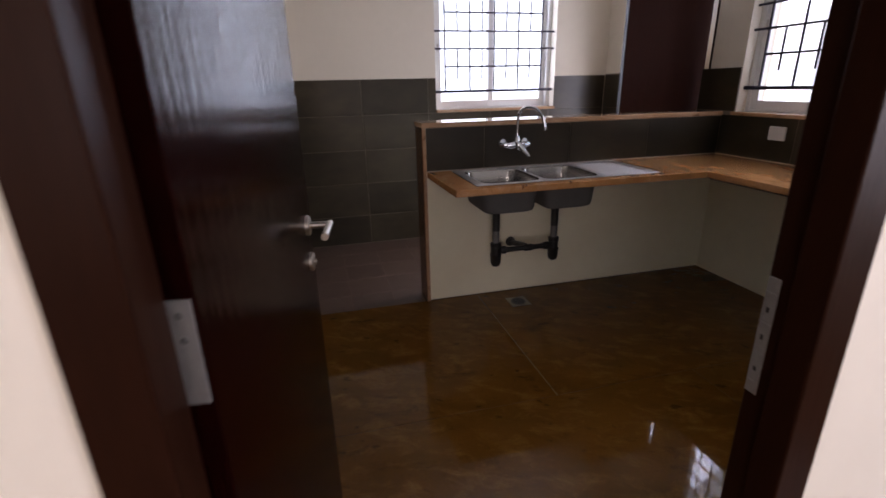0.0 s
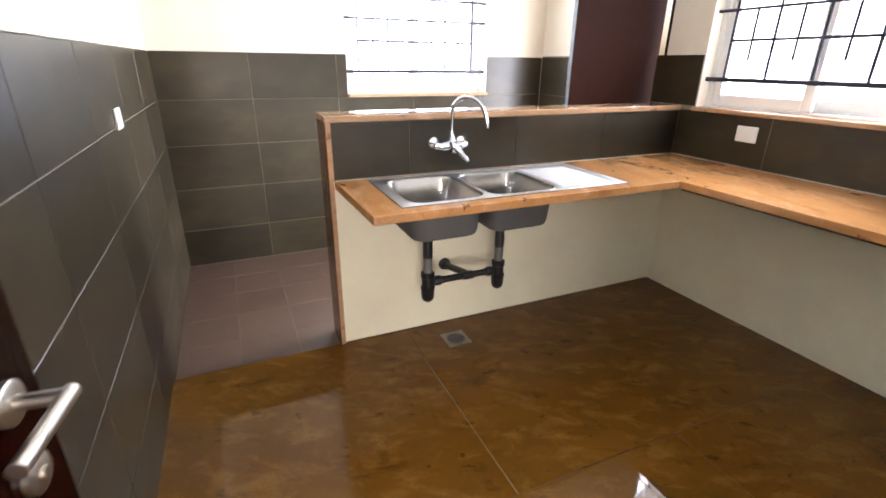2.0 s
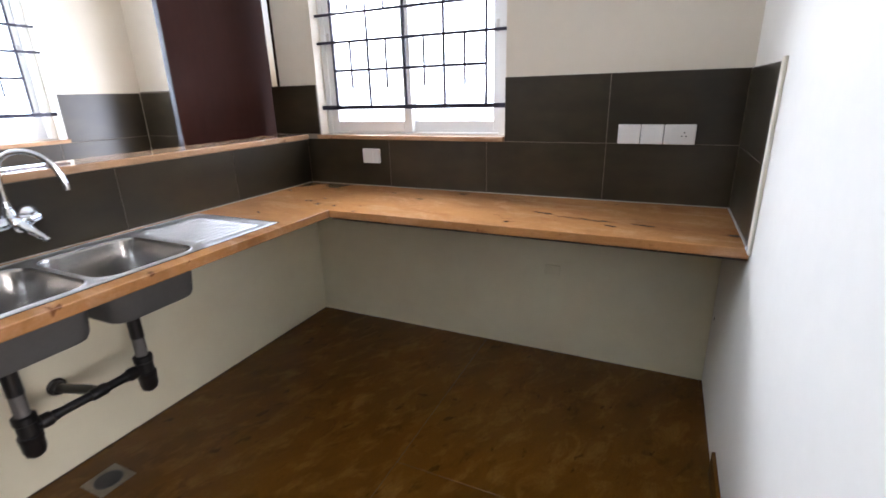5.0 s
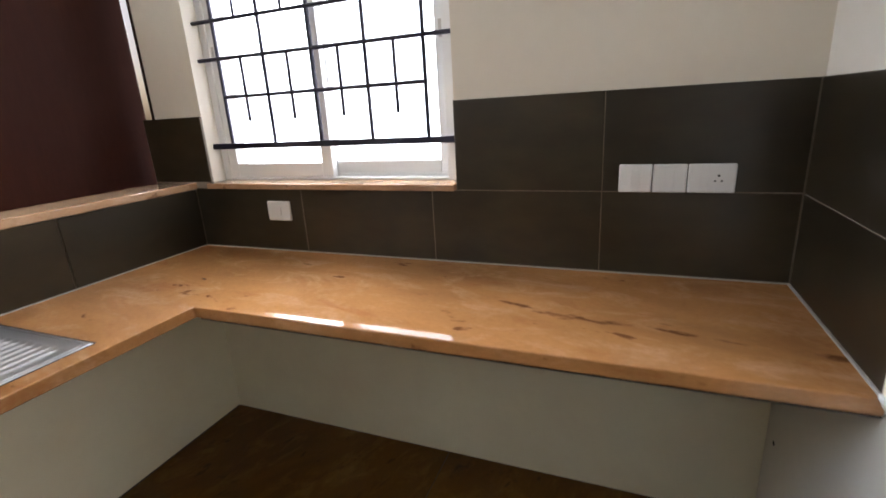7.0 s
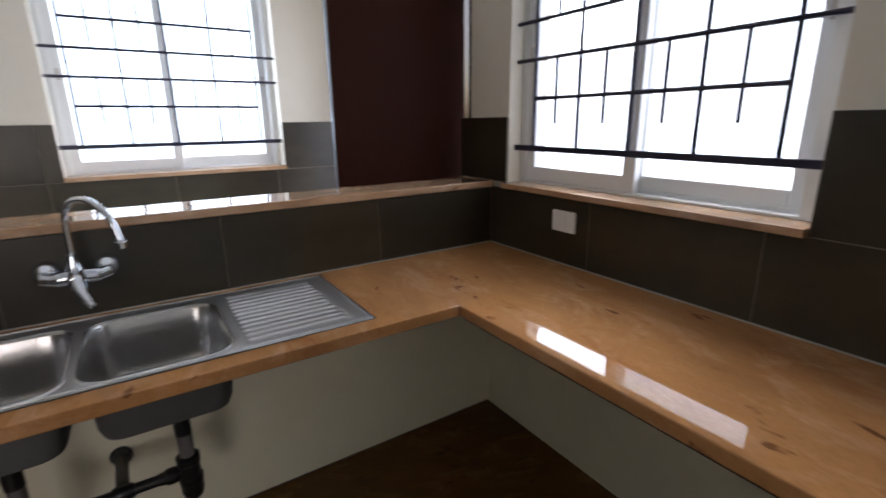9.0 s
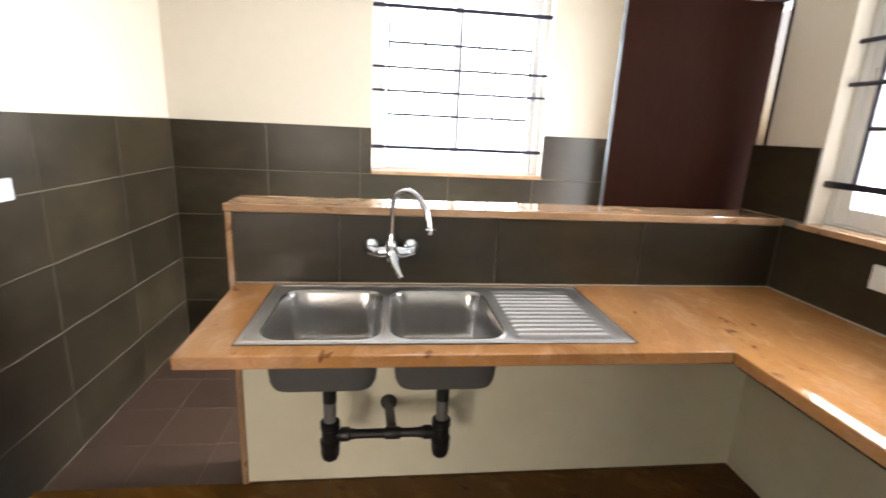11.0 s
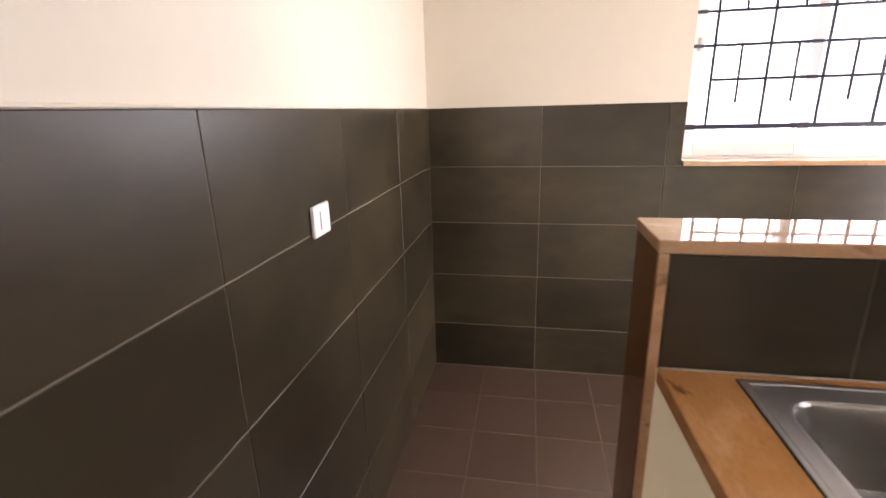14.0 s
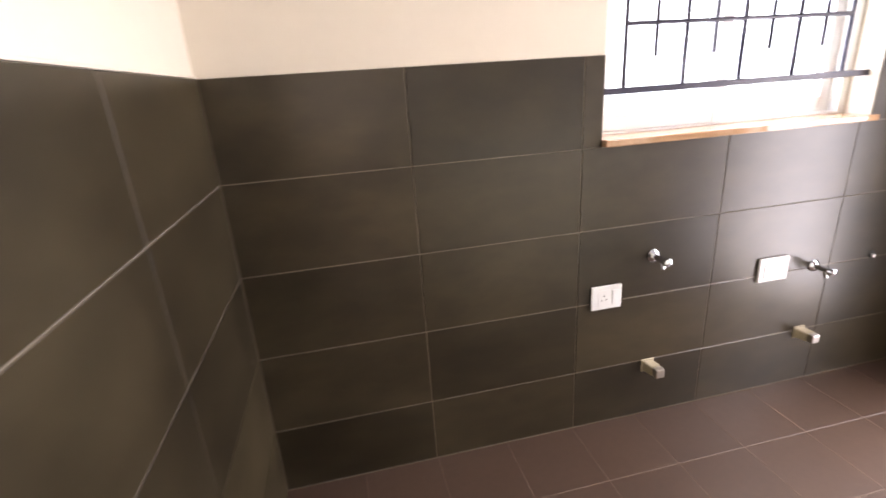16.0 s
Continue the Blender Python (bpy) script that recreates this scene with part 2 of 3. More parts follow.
# ---- building helpers ----
def place_mesh(name, bm, mat, smooth=False):
    me = bpy.data.meshes.new(name)
    bmesh.ops.recalc_face_normals(bm, faces=bm.faces)
    bm.to_mesh(me)
    bm.free()
    me.materials.append(mat)
    if smooth:
        me.shade_smooth()
        me.set_sharp_from_angle(angle=radians(38))
    return me


def thing(name, at, label, category, group="", kind=""):
    ob = new(name)
    ob.location = at
    ob.empty_display_size = 0.05
    return tagged(ob, label, category, group, kind)


def world_of(ob):
    m = Matrix.Translation(ob.location) @ ob.rotation_euler.to_matrix().to_4x4()
    return world_of(ob.parent) @ m if ob.parent else m


def part(name, bm, mat, parent, label="", smooth=False):
    """One mesh, given in the world's place, under a thing or part."""
    me = place_mesh(name, bm, mat, smooth)
    me.transform(world_of(parent).inverted())
    ob = new(name, me)
    ob.parent = parent
    return tagged(ob, label)


def solo(name, bm, mat, label, category="", kind="", smooth=False):
    return tagged(new(name, place_mesh(name, bm, mat, smooth)), label, category, "", kind)


def add_box(bm, x0, x1, y0, y1, z0, z1, bevel=0.0, segments=2):
    made = bmesh.ops.create_cube(bm, size=1)["verts"]
    for v in made:
        v.co = Vector((x0 + (v.co.x + 0.5) * (x1 - x0), y0 + (v.co.y + 0.5) * (y1 - y0), z0 + (v.co.z + 0.5) * (z1 - z0)))
    if bevel:
        edges = list({e for v in made for e in v.link_edges})
        bmesh.ops.bevel(bm, geom=edges, offset=bevel, segments=segments, affect="EDGES", profile=0.5)


def box(*a, **k):
    bm = bmesh.new()
    add_box(bm, *a, **k)
    return bm


AXES = {"x": lambda u, v, d: (d, u, v), "y": lambda u, v, d: (u, d, v), "z": lambda u, v, d: (u, v, d)}


def cells(axis, us, vs, filled, d0, d1, bevel=0.0):
    """A slab across one axis, built of the cells of a grid that are filled, with no faces inside."""
    bm, seen, put = bmesh.new(), {}, AXES[axis]

    def vert(i, j, d):
        if (i, j, d) not in seen:
            seen[i, j, d] = bm.verts.new(put(us[i], vs[j], d))
        return seen[i, j, d]

    def full(i, j):
        return 0 <= i < len(us) - 1 and 0 <= j < len(vs) - 1 and filled((us[i] + us[i + 1]) / 2, (vs[j] + vs[j + 1]) / 2)

    for i in range(len(us) - 1):
        for j in range(len(vs) - 1):
            if not full(i, j):
                continue
            ring = ((i, j), (i + 1, j), (i + 1, j + 1), (i, j + 1))
            for d in (d0, d1):
                bm.faces.new([vert(a, b, d) for a, b in ring])
            for (a, b), other in ((((0, 1)), (i, j - 1)), (((1, 2)), (i + 1, j)), (((2, 3)), (i, j + 1)), (((3, 0)), (i - 1, j))):
                if not full(*other):
                    p, q = ring[a], ring[b]
                    bm.faces.new([vert(*p, d0), vert(*q, d0), vert(*q, d1), vert(*p, d1)])
    bmesh.ops.recalc_face_normals(bm, faces=bm.faces)
    if bevel:
        sharp = [e for e in bm.edges if len(e.link_faces) == 2 and e.calc_face_angle() > 1.0]
        bmesh.ops.bevel(bm, geom=sharp, offset=bevel, segments=2, affect="EDGES", profile=0.5)
    return bm


def add_tube(bm, points, radius, sides=14, caps=True):
    """A tube along points; radius is a number or one for each point."""
    pts = [Vector(p) for p in points]
    rs = radius if isinstance(radius, (list, tuple)) else [radius] * len(pts)
    rings, side = [], None
    for i, p in enumerate(pts):
        way = (pts[min(i + 1, len(pts) - 1)] - pts[max(i - 1, 0)]).normalized()
        if side is None:
            side = way.orthogonal().normalized()
        side = (side - way * side.dot(way)).normalized()
        up = way.cross(side)
        rings.append([bm.verts.new(p + (side * math.cos(a) + up * math.sin(a)) * rs[i]) for a in (k * math.tau / sides for k in range(sides))])
    for r, s in zip(rings, rings[1:]):
        for k in range(sides):
            bm.faces.new((r[k], r[(k + 1) % sides], s[(k + 1) % sides], s[k]))
    if caps:
        bm.faces.new(rings[0])
        bm.faces.new(rings[-1])


def tube(points, radius, sides=14):
    bm = bmesh.new()
    add_tube(bm, points, radius, sides)
    return bm


def turned(start, way, profile, sides=24):
    """A turned body: (distance along, radius) from start along way."""
    bm = bmesh.new()
    s, w = Vector(start), Vector(way).normalized()
    a = w.orthogonal().normalized()
    b = w.cross(a)
    rings = [[bm.verts.new(s + w * d + (a * math.cos(k * math.tau / sides) + b * math.sin(k * math.tau / sides)) * max(r, 0.0004)) for k in range(sides)] for d, r in profile]
    for r, q in zip(rings, rings[1:]):
        for k in range(sides):
            bm.faces.new((r[k], r[(k + 1) % sides], q[(k + 1) % sides], q[k]))
    bm.faces.new(rings[0])
    bm.faces.new(rings[-1])
    return bm


def arc(points, n=10):
    """A smooth line through points."""
    p = [Vector(q) for q in points]
    out = []
    for i in range(len(p) - 1):
        a, b, c, d = p[max(i - 1, 0)], p[i], p[i + 1], p[min(i + 2, len(p) - 1)]
        for k in range(n):
            t = k / n
            out.append(0.5 * ((2 * b) + (c - a) * t + (2 * a - 5 * b + 4 * c - d) * t * t + (3 * b - a - 3 * c + d) * t ** 3))
    return out + [p[-1]]


# ---- the shell: floors, walls, ceiling ----
H = 2.9
DADO = 1.467
DADO_R = 1.477               # over the counter
ROWS = [0.247, 0.553, 0.858, 1.163, DADO]
W1 = (1.268, 2.452, 1.165, 2.385)      # window over the wash area: x0, x1, z0, z1
W2 = (-1.288, -0.112, 1.165, 2.385)    # window over the counter: y0, y1, z0, z1
D2 = (0.172, 1.08, -0.03, 2.10)        # back door: y0, y1, z0, z1
D1 = (-0.068, 0.925, 0.0, 2.12)        # kitchen door: x0, x1, z0, z1


def outside(u, v, *holes):
    return not any(a < u < b and c < v < d for a, b, c, d in holes)


ground = solo("ground", box(-250, 250, -250, 250, -0.45, -0.35), concrete, "pale grey concrete ground outside the building", "ground", "structure")
wall_left = solo("wall_left", box(-0.20, -0.008, -2.340, 1.515, -0.3, H), cream, "cream painted wall above a charcoal tiled dado", "wall", "structure")
wall_far = solo("wall_far", cells("y", [-0.20, W1[0], W1[1], 3.24], [-0.3, W1[2], W1[3], H], lambda u, v: outside(u, v, W1), 1.515, 1.76), cream,
                "cream painted wall with a grilled window", "wall", "structure")
wall_right = solo("wall_right", cells("x", [-2.34, W2[0], W2[1], D2[0], D2[1], 1.515], [-0.3, D2[2], W2[2], D2[3], W2[3], H], lambda u, v: outside(u, v, W2, D2), 3.010, 3.24), cream,
                  "cream painted wall with a grilled window and a back door", "wall", "structure")
wall_entry = solo("wall_entry", cells("y", [-2.2, D1[0], D1[1], 3.24], [-0.3, D1[2], D1[3], H], lambda u, v: outside(u, v, D1), -2.436, -2.340), white_wall,
                  "off-white painted wall with the kitchen doorway", "wall", "structure")
HW = (-1.9, 0.1, 0.9, 2.2)             # window at the back of the hall: x0, x1, z0, z1
HR = (-4.75, -3.45, 0.9, 2.2)           # window at the side of the hall: y0, y1, z0, z1
wall_hall_right = solo("wall_hall_right", cells("x", [-6.0, HR[0], HR[1], -2.436], [-0.3, HR[2], HR[3], H], lambda u, v: outside(u, v, HR), 3.05, 3.20), white_wall,
                       "off-white wall of the hall with a window opening", "wall", "structure")
wall_hall_left = solo("wall_hall_left", box(-2.4, -2.2, -6.0, -2.34, -0.3, H), cream, "cream painted wall of the hall", "wall", "structure")
wall_hall_back = solo("wall_hall_back", cells("y", [-2.4, HW[0], HW[1], 3.2], [-0.3, HW[2], HW[3], H], lambda u, v: outside(u, v, HW), -6.2, -6.0), cream,
                      "cream painted back wall of the hall with a window opening", "wall", "structure")
ceiling = solo("ceiling", box(-2.4, 3.24, -6.2, 1.76, H, H + 0.12), ceiling_paint, "plain white painted ceiling", "ceiling", "structure")
subfloor = solo("floor", cells("z", [-2.2, -0.006, 3.01], [-6.0, -2.36, 1.515], lambda u, v: u > -0.006 or v < -2.36, -0.14, -0.034), floor_grout, "screed under the tiled wash area and stone slabs", "floor", "structure")
part("plaster_panel", cells("x", [-2.338, 0.0], [0.0, 0.842], lambda u, v: True, 3.004, 3.012), under_paint, wall_right, "pale cream paint below the counter")
solo("skirting", box(0.945, 2.34, -2.342, -2.328, 0.0, 0.10, bevel=0.002), floor_stone, "brown stone skirting along the entry wall", "skirting", "structure")

# floor slabs of polished stone, with narrow filled joints
stone_floor = solo("stone_floor", box(-0.006, 3.008, -6.0, -0.004, -0.034, -0.0022), joint_fill, "joint filler between brown stone floor slabs", "floor", "structure")
g = 0.0016
SLABS = [(-0.006, 1.1598, -1.195, 0.0), (1.1612, 3.008, -1.195, 0.0), (-0.006, 1.92, -2.40, -1.195), (1.92, 3.008, -2.40, -1.195),
         (-0.006, 1.16, -4.2, -2.40), (1.16, 3.008, -4.2, -2.40), (-0.006, 1.9, -6.0, -4.2), (1.9, 3.008, -6.0, -4.2)]
for x0, x1, y0, y1 in SLABS:
    part("slab", box(x0 + g, x1 - g, y0 + g, y1 - g, -0.033, 0.0, bevel=0.0008, segments=1), floor_stone, stone_floor)
part("joint_strip", box(1.1584, 1.1626, -1.193, -0.30, -0.030, -0.0005), pale_joint, stone_floor, "pale filled joint between two slabs")
part("slab", box(-2.2, -0.008, -6.0, -2.44, -0.033, 0.0), floor_stone, stone_floor)


# ---- parapet between the kitchen and the wash area ----
parapet = thing("parapet", (0.81, 0.0, 0.0), "low off-white wall with charcoal tiles and a granite ledge", "half wall", "", "structure")
part("wall_body", box(0.822, 3.008, 0.0, 0.186, -0.034, 1.158), under_paint, parapet)
part("ledge", box(0.797, 3.004, -0.016, 0.200, 1.158, 1.188, bevel=0.004), ledge_stone, parapet, "polished pink-tan granite ledge")
part("edge_strip", box(0.801, 0.8225, -0.0105, -0.004, -0.030, 1.1575, bevel=0.0015), ledge_stone, parapet, "pinkish granite front edge")
part("end_cap", box(0.800, 0.822, -0.0038, 0.196, -0.030, 1.1575, bevel=0.003), cap_stone, parapet, "brown granite end facing")
part("grout", box(0.824, 2.998, -0.006, 0.0, 0.888, 1.158), grout, parapet)
part("base_joint", box(0.826, 2.998, -0.0045, -0.0003, -0.001, 0.0055, bevel=0.001), joint_fill, parapet, "brown filler along the foot of the wall")


# ---- countertop, sink, tap and waste pipes ----
TOP, UNDER = 0.890, 0.852
counter = thing("countertop", (1.9, -0.3, UNDER), "L-shaped tan granite countertop fixed to the walls", "countertop")
SX0, SX1, SY0, SY1 = 0.977, 2.124, -0.537, -0.038
FRONT, INNER = -0.602, 2.393        # front edges of the two runs: y, x
bm = cells("z", [0.824, SX0 + 0.012, SX1 - 0.012, INNER, 3.002], [-2.338, FRONT, SY0 + 0.012, SY1 - 0.012, -0.007],
           lambda u, v: (v > FRONT or u > INNER) and outside(u, v, (SX0 + 0.012, SX1 - 0.012, SY0 + 0.012, SY1 - 0.012)), UNDER, TOP, bevel=0.004)
for v in bm.verts:                  # the free end runs a little askew
    if v.co.x < 0.84:
        v.co.x -= 0.03 * v.co.y
part("slab", bm, counter_stone, counter, "polished tan granite slab")
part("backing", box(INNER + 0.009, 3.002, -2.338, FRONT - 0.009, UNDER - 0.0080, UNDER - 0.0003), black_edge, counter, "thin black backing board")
part("seal", box(0.83, 2.99, -0.0105, -0.0065, TOP, TOP + 0.004), seal_white, counter)
part("seal", box(2.994, 2.998, -2.33, -0.0125, TOP, TOP + 0.004), seal_white, counter)
part("seal", box(INNER - 0.004, 2.9935, -2.331, -2.325, TOP, TOP + 0.005), seal_white, counter)

sink = thing("kitchen_sink", (1.55, -0.3, TOP), "double-bowl stainless steel sink with a ribbed drainboard", "sink")


def rounded(hx, hy, r, n=16):
    """Points round a rounded rectangle, with those of its square, in step."""
    out = []
    for s in range(4):
        for k in range(n):
            t = -1 + 2 * k / n
            x, y = ((t, -1), (1, t), (-t, 1), (-1, -t))[s]
            p = Vector((x * hx, y * hy))
            q = Vector((max(-(hx - r), min(hx - r, p.x)), max(-(hy - r), min(hy - r, p.y))))
            d = p - q
            out.append(((x, y), q + d.normalized() * r if d.length > 1e-6 else p))
    return out


def loft(bm, rings, close=True):
    made = [[bm.verts.new(p) for p in ring] for ring in rings]
    for r, s in zip(made, made[1:]):
        for k in range(len(r)):
            bm.faces.new((r[k], r[(k + 1) % len(r)], s[(k + 1) % len(s)], s[k]))
    if close:
        bm.faces.new(made[-1])


BOWLS = [((SX0, 1.383), (1.028, 1.368)), ((1.383, 1.751), (1.398, 1.735))]
for (rx0, rx1), (bx0, bx1) in BOWLS:
    cx, cy, hx, hy = (bx0 + bx1) / 2, -0.310, (bx1 - bx0) / 2, 0.2025
    mx, my, fx, fy = (rx0 + rx1) / 2, (SY0 + SY1) / 2, (rx1 - rx0) / 2, (SY1 - SY0) / 2
    sq = [s for s, p in rounded(1, 1, 0.5)]
    outer = [Vector((mx + s[0] * fx, my + s[1] * fy, TOP + 0.0035)) for s in sq]

    def ring(grow, r, z):
        return [Vector((cx + p.x, cy + p.y, z)) for s, p in rounded(hx + grow, hy + grow, r)]
    bm = bmesh.new()
    loft(bm, [[p - Vector((0, 0, 0.0035)) for p in outer], outer, [p.lerp(q, 0.35) for p, q in zip(outer, ring(0.0125, 0.08, TOP + 0.0035))], ring(0.0125, 0.08, TOP + 0.0022), ring(0.009, 0.076, TOP + 0.0048), ring(0.005, 0.071, TOP + 0.0048)], False)
    part("deck", bm, deck_steel, sink, "", True)
    bm = bmesh.new()
    loft(bm, [ring(0.005, 0.071, TOP + 0.0048), ring(0.0015, 0.068, TOP + 0.002), ring(-0.002, 0.066, TOP - 0.006),
              ring(-0.010, 0.062, TOP - 0.10), ring(-0.016, 0.058, TOP - 0.148), ring(-0.024, 0.052, TOP - 0.166), ring(-0.042, 0.040, TOP - 0.174), ring(-0.10, 0.03, TOP - 0.177)])
    bowl = part("bowl", bm, steel, sink, "", True)
    bm = bmesh.new()
    loft(bm, [ring(-0.0005, 0.07, TOP - 0.03), ring(-0.0085, 0.062, TOP - 0.10), ring(-0.014, 0.058, TOP - 0.155), ring(-0.022, 0.05, TOP - 0.172), ring(-0.04, 0.04, TOP - 0.181), ring(-0.10, 0.03, TOP - 0.184)])
    part("underside", bm, undercoat, bowl, "grey coated underside", True)
    part("waste_strainer", turned((cx, -0.266, TOP - 0.1775), (0, 0, 1), [(0, 0.044), (0.003, 0.044), (0.004, 0.036), (0.002, 0.030), (0.002, 0.012), (0.004, 0.010), (0.004, 0.001)]), chrome, bowl, "round steel waste strainer", True)
bm = bmesh.new()
NX, NY = 48, 150
dx0, dx1 = 1.751, SX1
rows = []
for j in range(NY + 1):
    y = SY0 + (SY1 - SY0) * j / NY
    row = []
    for i in range(NX + 1):
        x = dx0 + (dx1 - dx0) * i / NX
        z = TOP + 0.0035
        inside = min(x - 1.768, 2.072 - x, y + 0.512, -0.092 - y)
        if inside > 0:
            z -= 0.004 * min(1, inside / 0.008)
            ridge = 0.5 + 0.5 * math.cos((y + 0.305) / 0.0335 * math.tau)
            z += 0.0050 * ridge ** 7 * min(1, max(0, inside - 0.004) / 0.012)
        if j in (0, NY) or i == NX:
            z = TOP
        row.append(bm.verts.new((x, y, z)))
    rows.append(row)
for j in range(NY):
    for i in range(NX):
        bm.faces.new((rows[j][i], rows[j][i + 1], rows[j + 1][i + 1], rows[j + 1][i]))
part("drainboard", bm, deck_steel, sink, "ribbed steel drainboard", True)
ring_at = rounded((SX1 - SX0) / 2 - 0.012, (SY1 - SY0) / 2 - 0.012, 0.016)
ring_at = [Vector(((SX0 + SX1) / 2 + p.x, (SY0 + SY1) / 2 + p.y, TOP + 0.0030)) for q, p in ring_at]
part("rim_bead", tube(ring_at + ring_at[:1], 0.0024, 8), deck_steel, sink, "raised steel bead round the rim", True)
part("gasket", cells("z", [SX0 - 0.004, SX0 - 0.0003, SX1 + 0.0003, SX1 + 0.004], [SY0 - 0.004, SY0 - 0.0003, SY1 + 0.0003, SY1 + 0.004],
                     lambda u, v: outside(u, v, (SX0, SX1, SY0, SY1)), TOP + 0.0002, TOP + 0.0014), black_edge, sink, "dark sealing line round the rim")

# wall-mounted mixer
tap = thing("mixer_tap", (1.397, -0.006, 1.05), "chrome wall-mounted kitchen mixer with a swan-neck spout", "tap")
for x in (1.323, 1.471):
    part("wall_flange", turned((x, -0.0105, 1.046), (0, -1, 0), [(0, 0.035), (0.005, 0.035), (0.018, 0.033), (0.030, 0.027), (0.040, 0.018), (0.048, 0.013)]), chrome, tap, "", True)
part("body", tube(arc([(1.314, -0.062, 1.040), (1.345, -0.072, 1.034), (1.397, -0.078, 1.038), (1.45, -0.072, 1.034), (1.480, -0.062, 1.040)], 6), [0.013] + [0.018] * 6 + [0.022] * 12 + [0.018] * 5 + [0.013], 18), chrome, tap, "", True)
part("spout_collar", turned((1.397, -0.076, 1.046), (0, 0, 1), [(0, 0.024), (0.02, 0.020), (0.045, 0.014), (0.06, 0.013), (0.062, 0.010)]), chrome, tap, "", True)
spout = part("spout", tube(arc([(1.397, -0.076, 1.09), (1.399, -0.077, 1.19), (1.405, -0.086, 1.232), (1.432, -0.118, 1.263), (1.472, -0.158, 1.260), (1.506, -0.188, 1.218), (1.521, -0.199, 1.164), (1.524, -0.201, 1.143)], 9), 0.0095, 16), chrome, tap, "", True)
part("aerator", turned((1.524, -0.201, 1.149), (0, 0, -1), [(0, 0.0125), (0.016, 0.0125), (0.018, 0.010)]), chrome, spout, "", True)
part("cartridge", turned((1.397, -0.08, 1.040), (0.12, -1, -0.25), [(0, 0.024), (0.03, 0.026), (0.045, 0.024), (0.052, 0.014)]), chrome, tap, "", True)
part("lever", tube(arc([(1.402, -0.122, 1.034), (1.408, -0.150, 1.018), (1.420, -0.178, 0.996), (1.433, -0.200, 0.975)], 5), [0.017] * 4 + [0.015] * 4 + [0.012] * 4 + [0.009] * 3 + [0.005], 14), chrome, tap, "", True)

# waste pipes under the bowls
waste = thing("waste_pipes", (1.40, -0.28, 0.32), "black plastic bottle traps joined under the sink", "pipe")
for x in (1.193, 1.588):
    part("tailpipe", tube([(x, -0.266, 0.708), (x, -0.266, 0.545)], 0.0235, 18), black_plastic, waste, "", True)
    part("tailpipe_nut", turned((x, -0.266, 0.7065), (0, 0, -1), [(0, 0.031), (0.018, 0.031), (0.022, 0.025)]), black_plastic, waste, "", True)
    part("grey_sleeve", tube([(x, -0.266, 0.547), (x, -0.266, 0.44)], 0.0215, 18), grey_plastic, waste, "dusty grey plastic sleeve", True)
    part("bottle_trap", turned((x, -0.266, 0.468), (0, 0, -1), [(0, 0.026), (0.004, 0.034), (0.026, 0.034), (0.030, 0.030), (0.072, 0.030), (0.076, 0.035), (0.092, 0.035), (0.096, 0.033), (0.130, 0.032), (0.148, 0.027), (0.158, 0.016), (0.163, 0.001)]), black_plastic, waste, "", True)
part("trap_stub", turned((1.587, -0.266, 0.692), (-1, -0.1, 0), [(0, 0.012), (0.045, 0.012), (0.046, 0.008)]), black_plastic, waste, "", True)
part("cross_pipe", tube([(1.211, -0.266, 0.412), (1.574, -0.266, 0.412)], 0.0165, 16), black_plastic, waste, "", True)
for x, d in ((1.228, 1), (1.555, -1)):
    part("union_nut", turned((x, -0.266, 0.412), (d, 0, 0), [(0, 0.022), (0.006, 0.025), (0.03, 0.025), (0.036, 0.019), (0.05, 0.019)]), black_plastic, waste, "", True)
part("tee", turned((1.385, -0.266, 0.412), (1, 0, 0), [(0, 0.019), (0.004, 0.022), (0.052, 0.022), (0.056, 0.019)]), black_plastic, waste, "", True)
part("outlet_pipe", tube(arc([(1.411, -0.266, 0.412), (1.409, -0.21, 0.408), (1.402, -0.06, 0.378), (1.400, -0.002, 0.372)], 6), 0.0185, 16), black_plastic, waste, "", True)
part("wall_collar", turned((1.400, -0.0015, 0.372), (0, -1, 0), [(0, 0.034), (0.005, 0.034), (0.010, 0.027), (0.03, 0.025), (0.032, 0.02)]), black_plastic, waste, "", True)
solo("caulk", box(2.376, 2.398, -2.341, -2.322, 0.886, 0.900, bevel=0.004), white_plastic, "small white lump of caulk at the counter end", "caulk")

# floor trap with a perforated grate
drain = thing("floor_drain", (1.39, -0.195, 0.0), "square metal floor drain grate set in the stone", "drain")
part("plate", box(1.322, 1.456, -0.265, -0.128, 0.0006, 0.003, bevel=0.001), tarnish, drain)
part("grate", turned((1.389, -0.1965, 0.003), (0, 0, 1), [(0, 0.050), (0.0015, 0.050), (0.0018, 0.046), (0.0004, 0.044)]), undercoat, drain, "dull round grate", True)
for k in range(-3, 4):
    w = math.sqrt(max(0.0, 0.042 ** 2 - (k * 0.012) ** 2))
    part("slot", box(1.389 - w, 1.389 + w, -0.1965 + k * 0.012 - 0.0025, -0.1965 + k * 0.012 + 0.0025, 0.0036, 0.0042), dark_slot, drain)


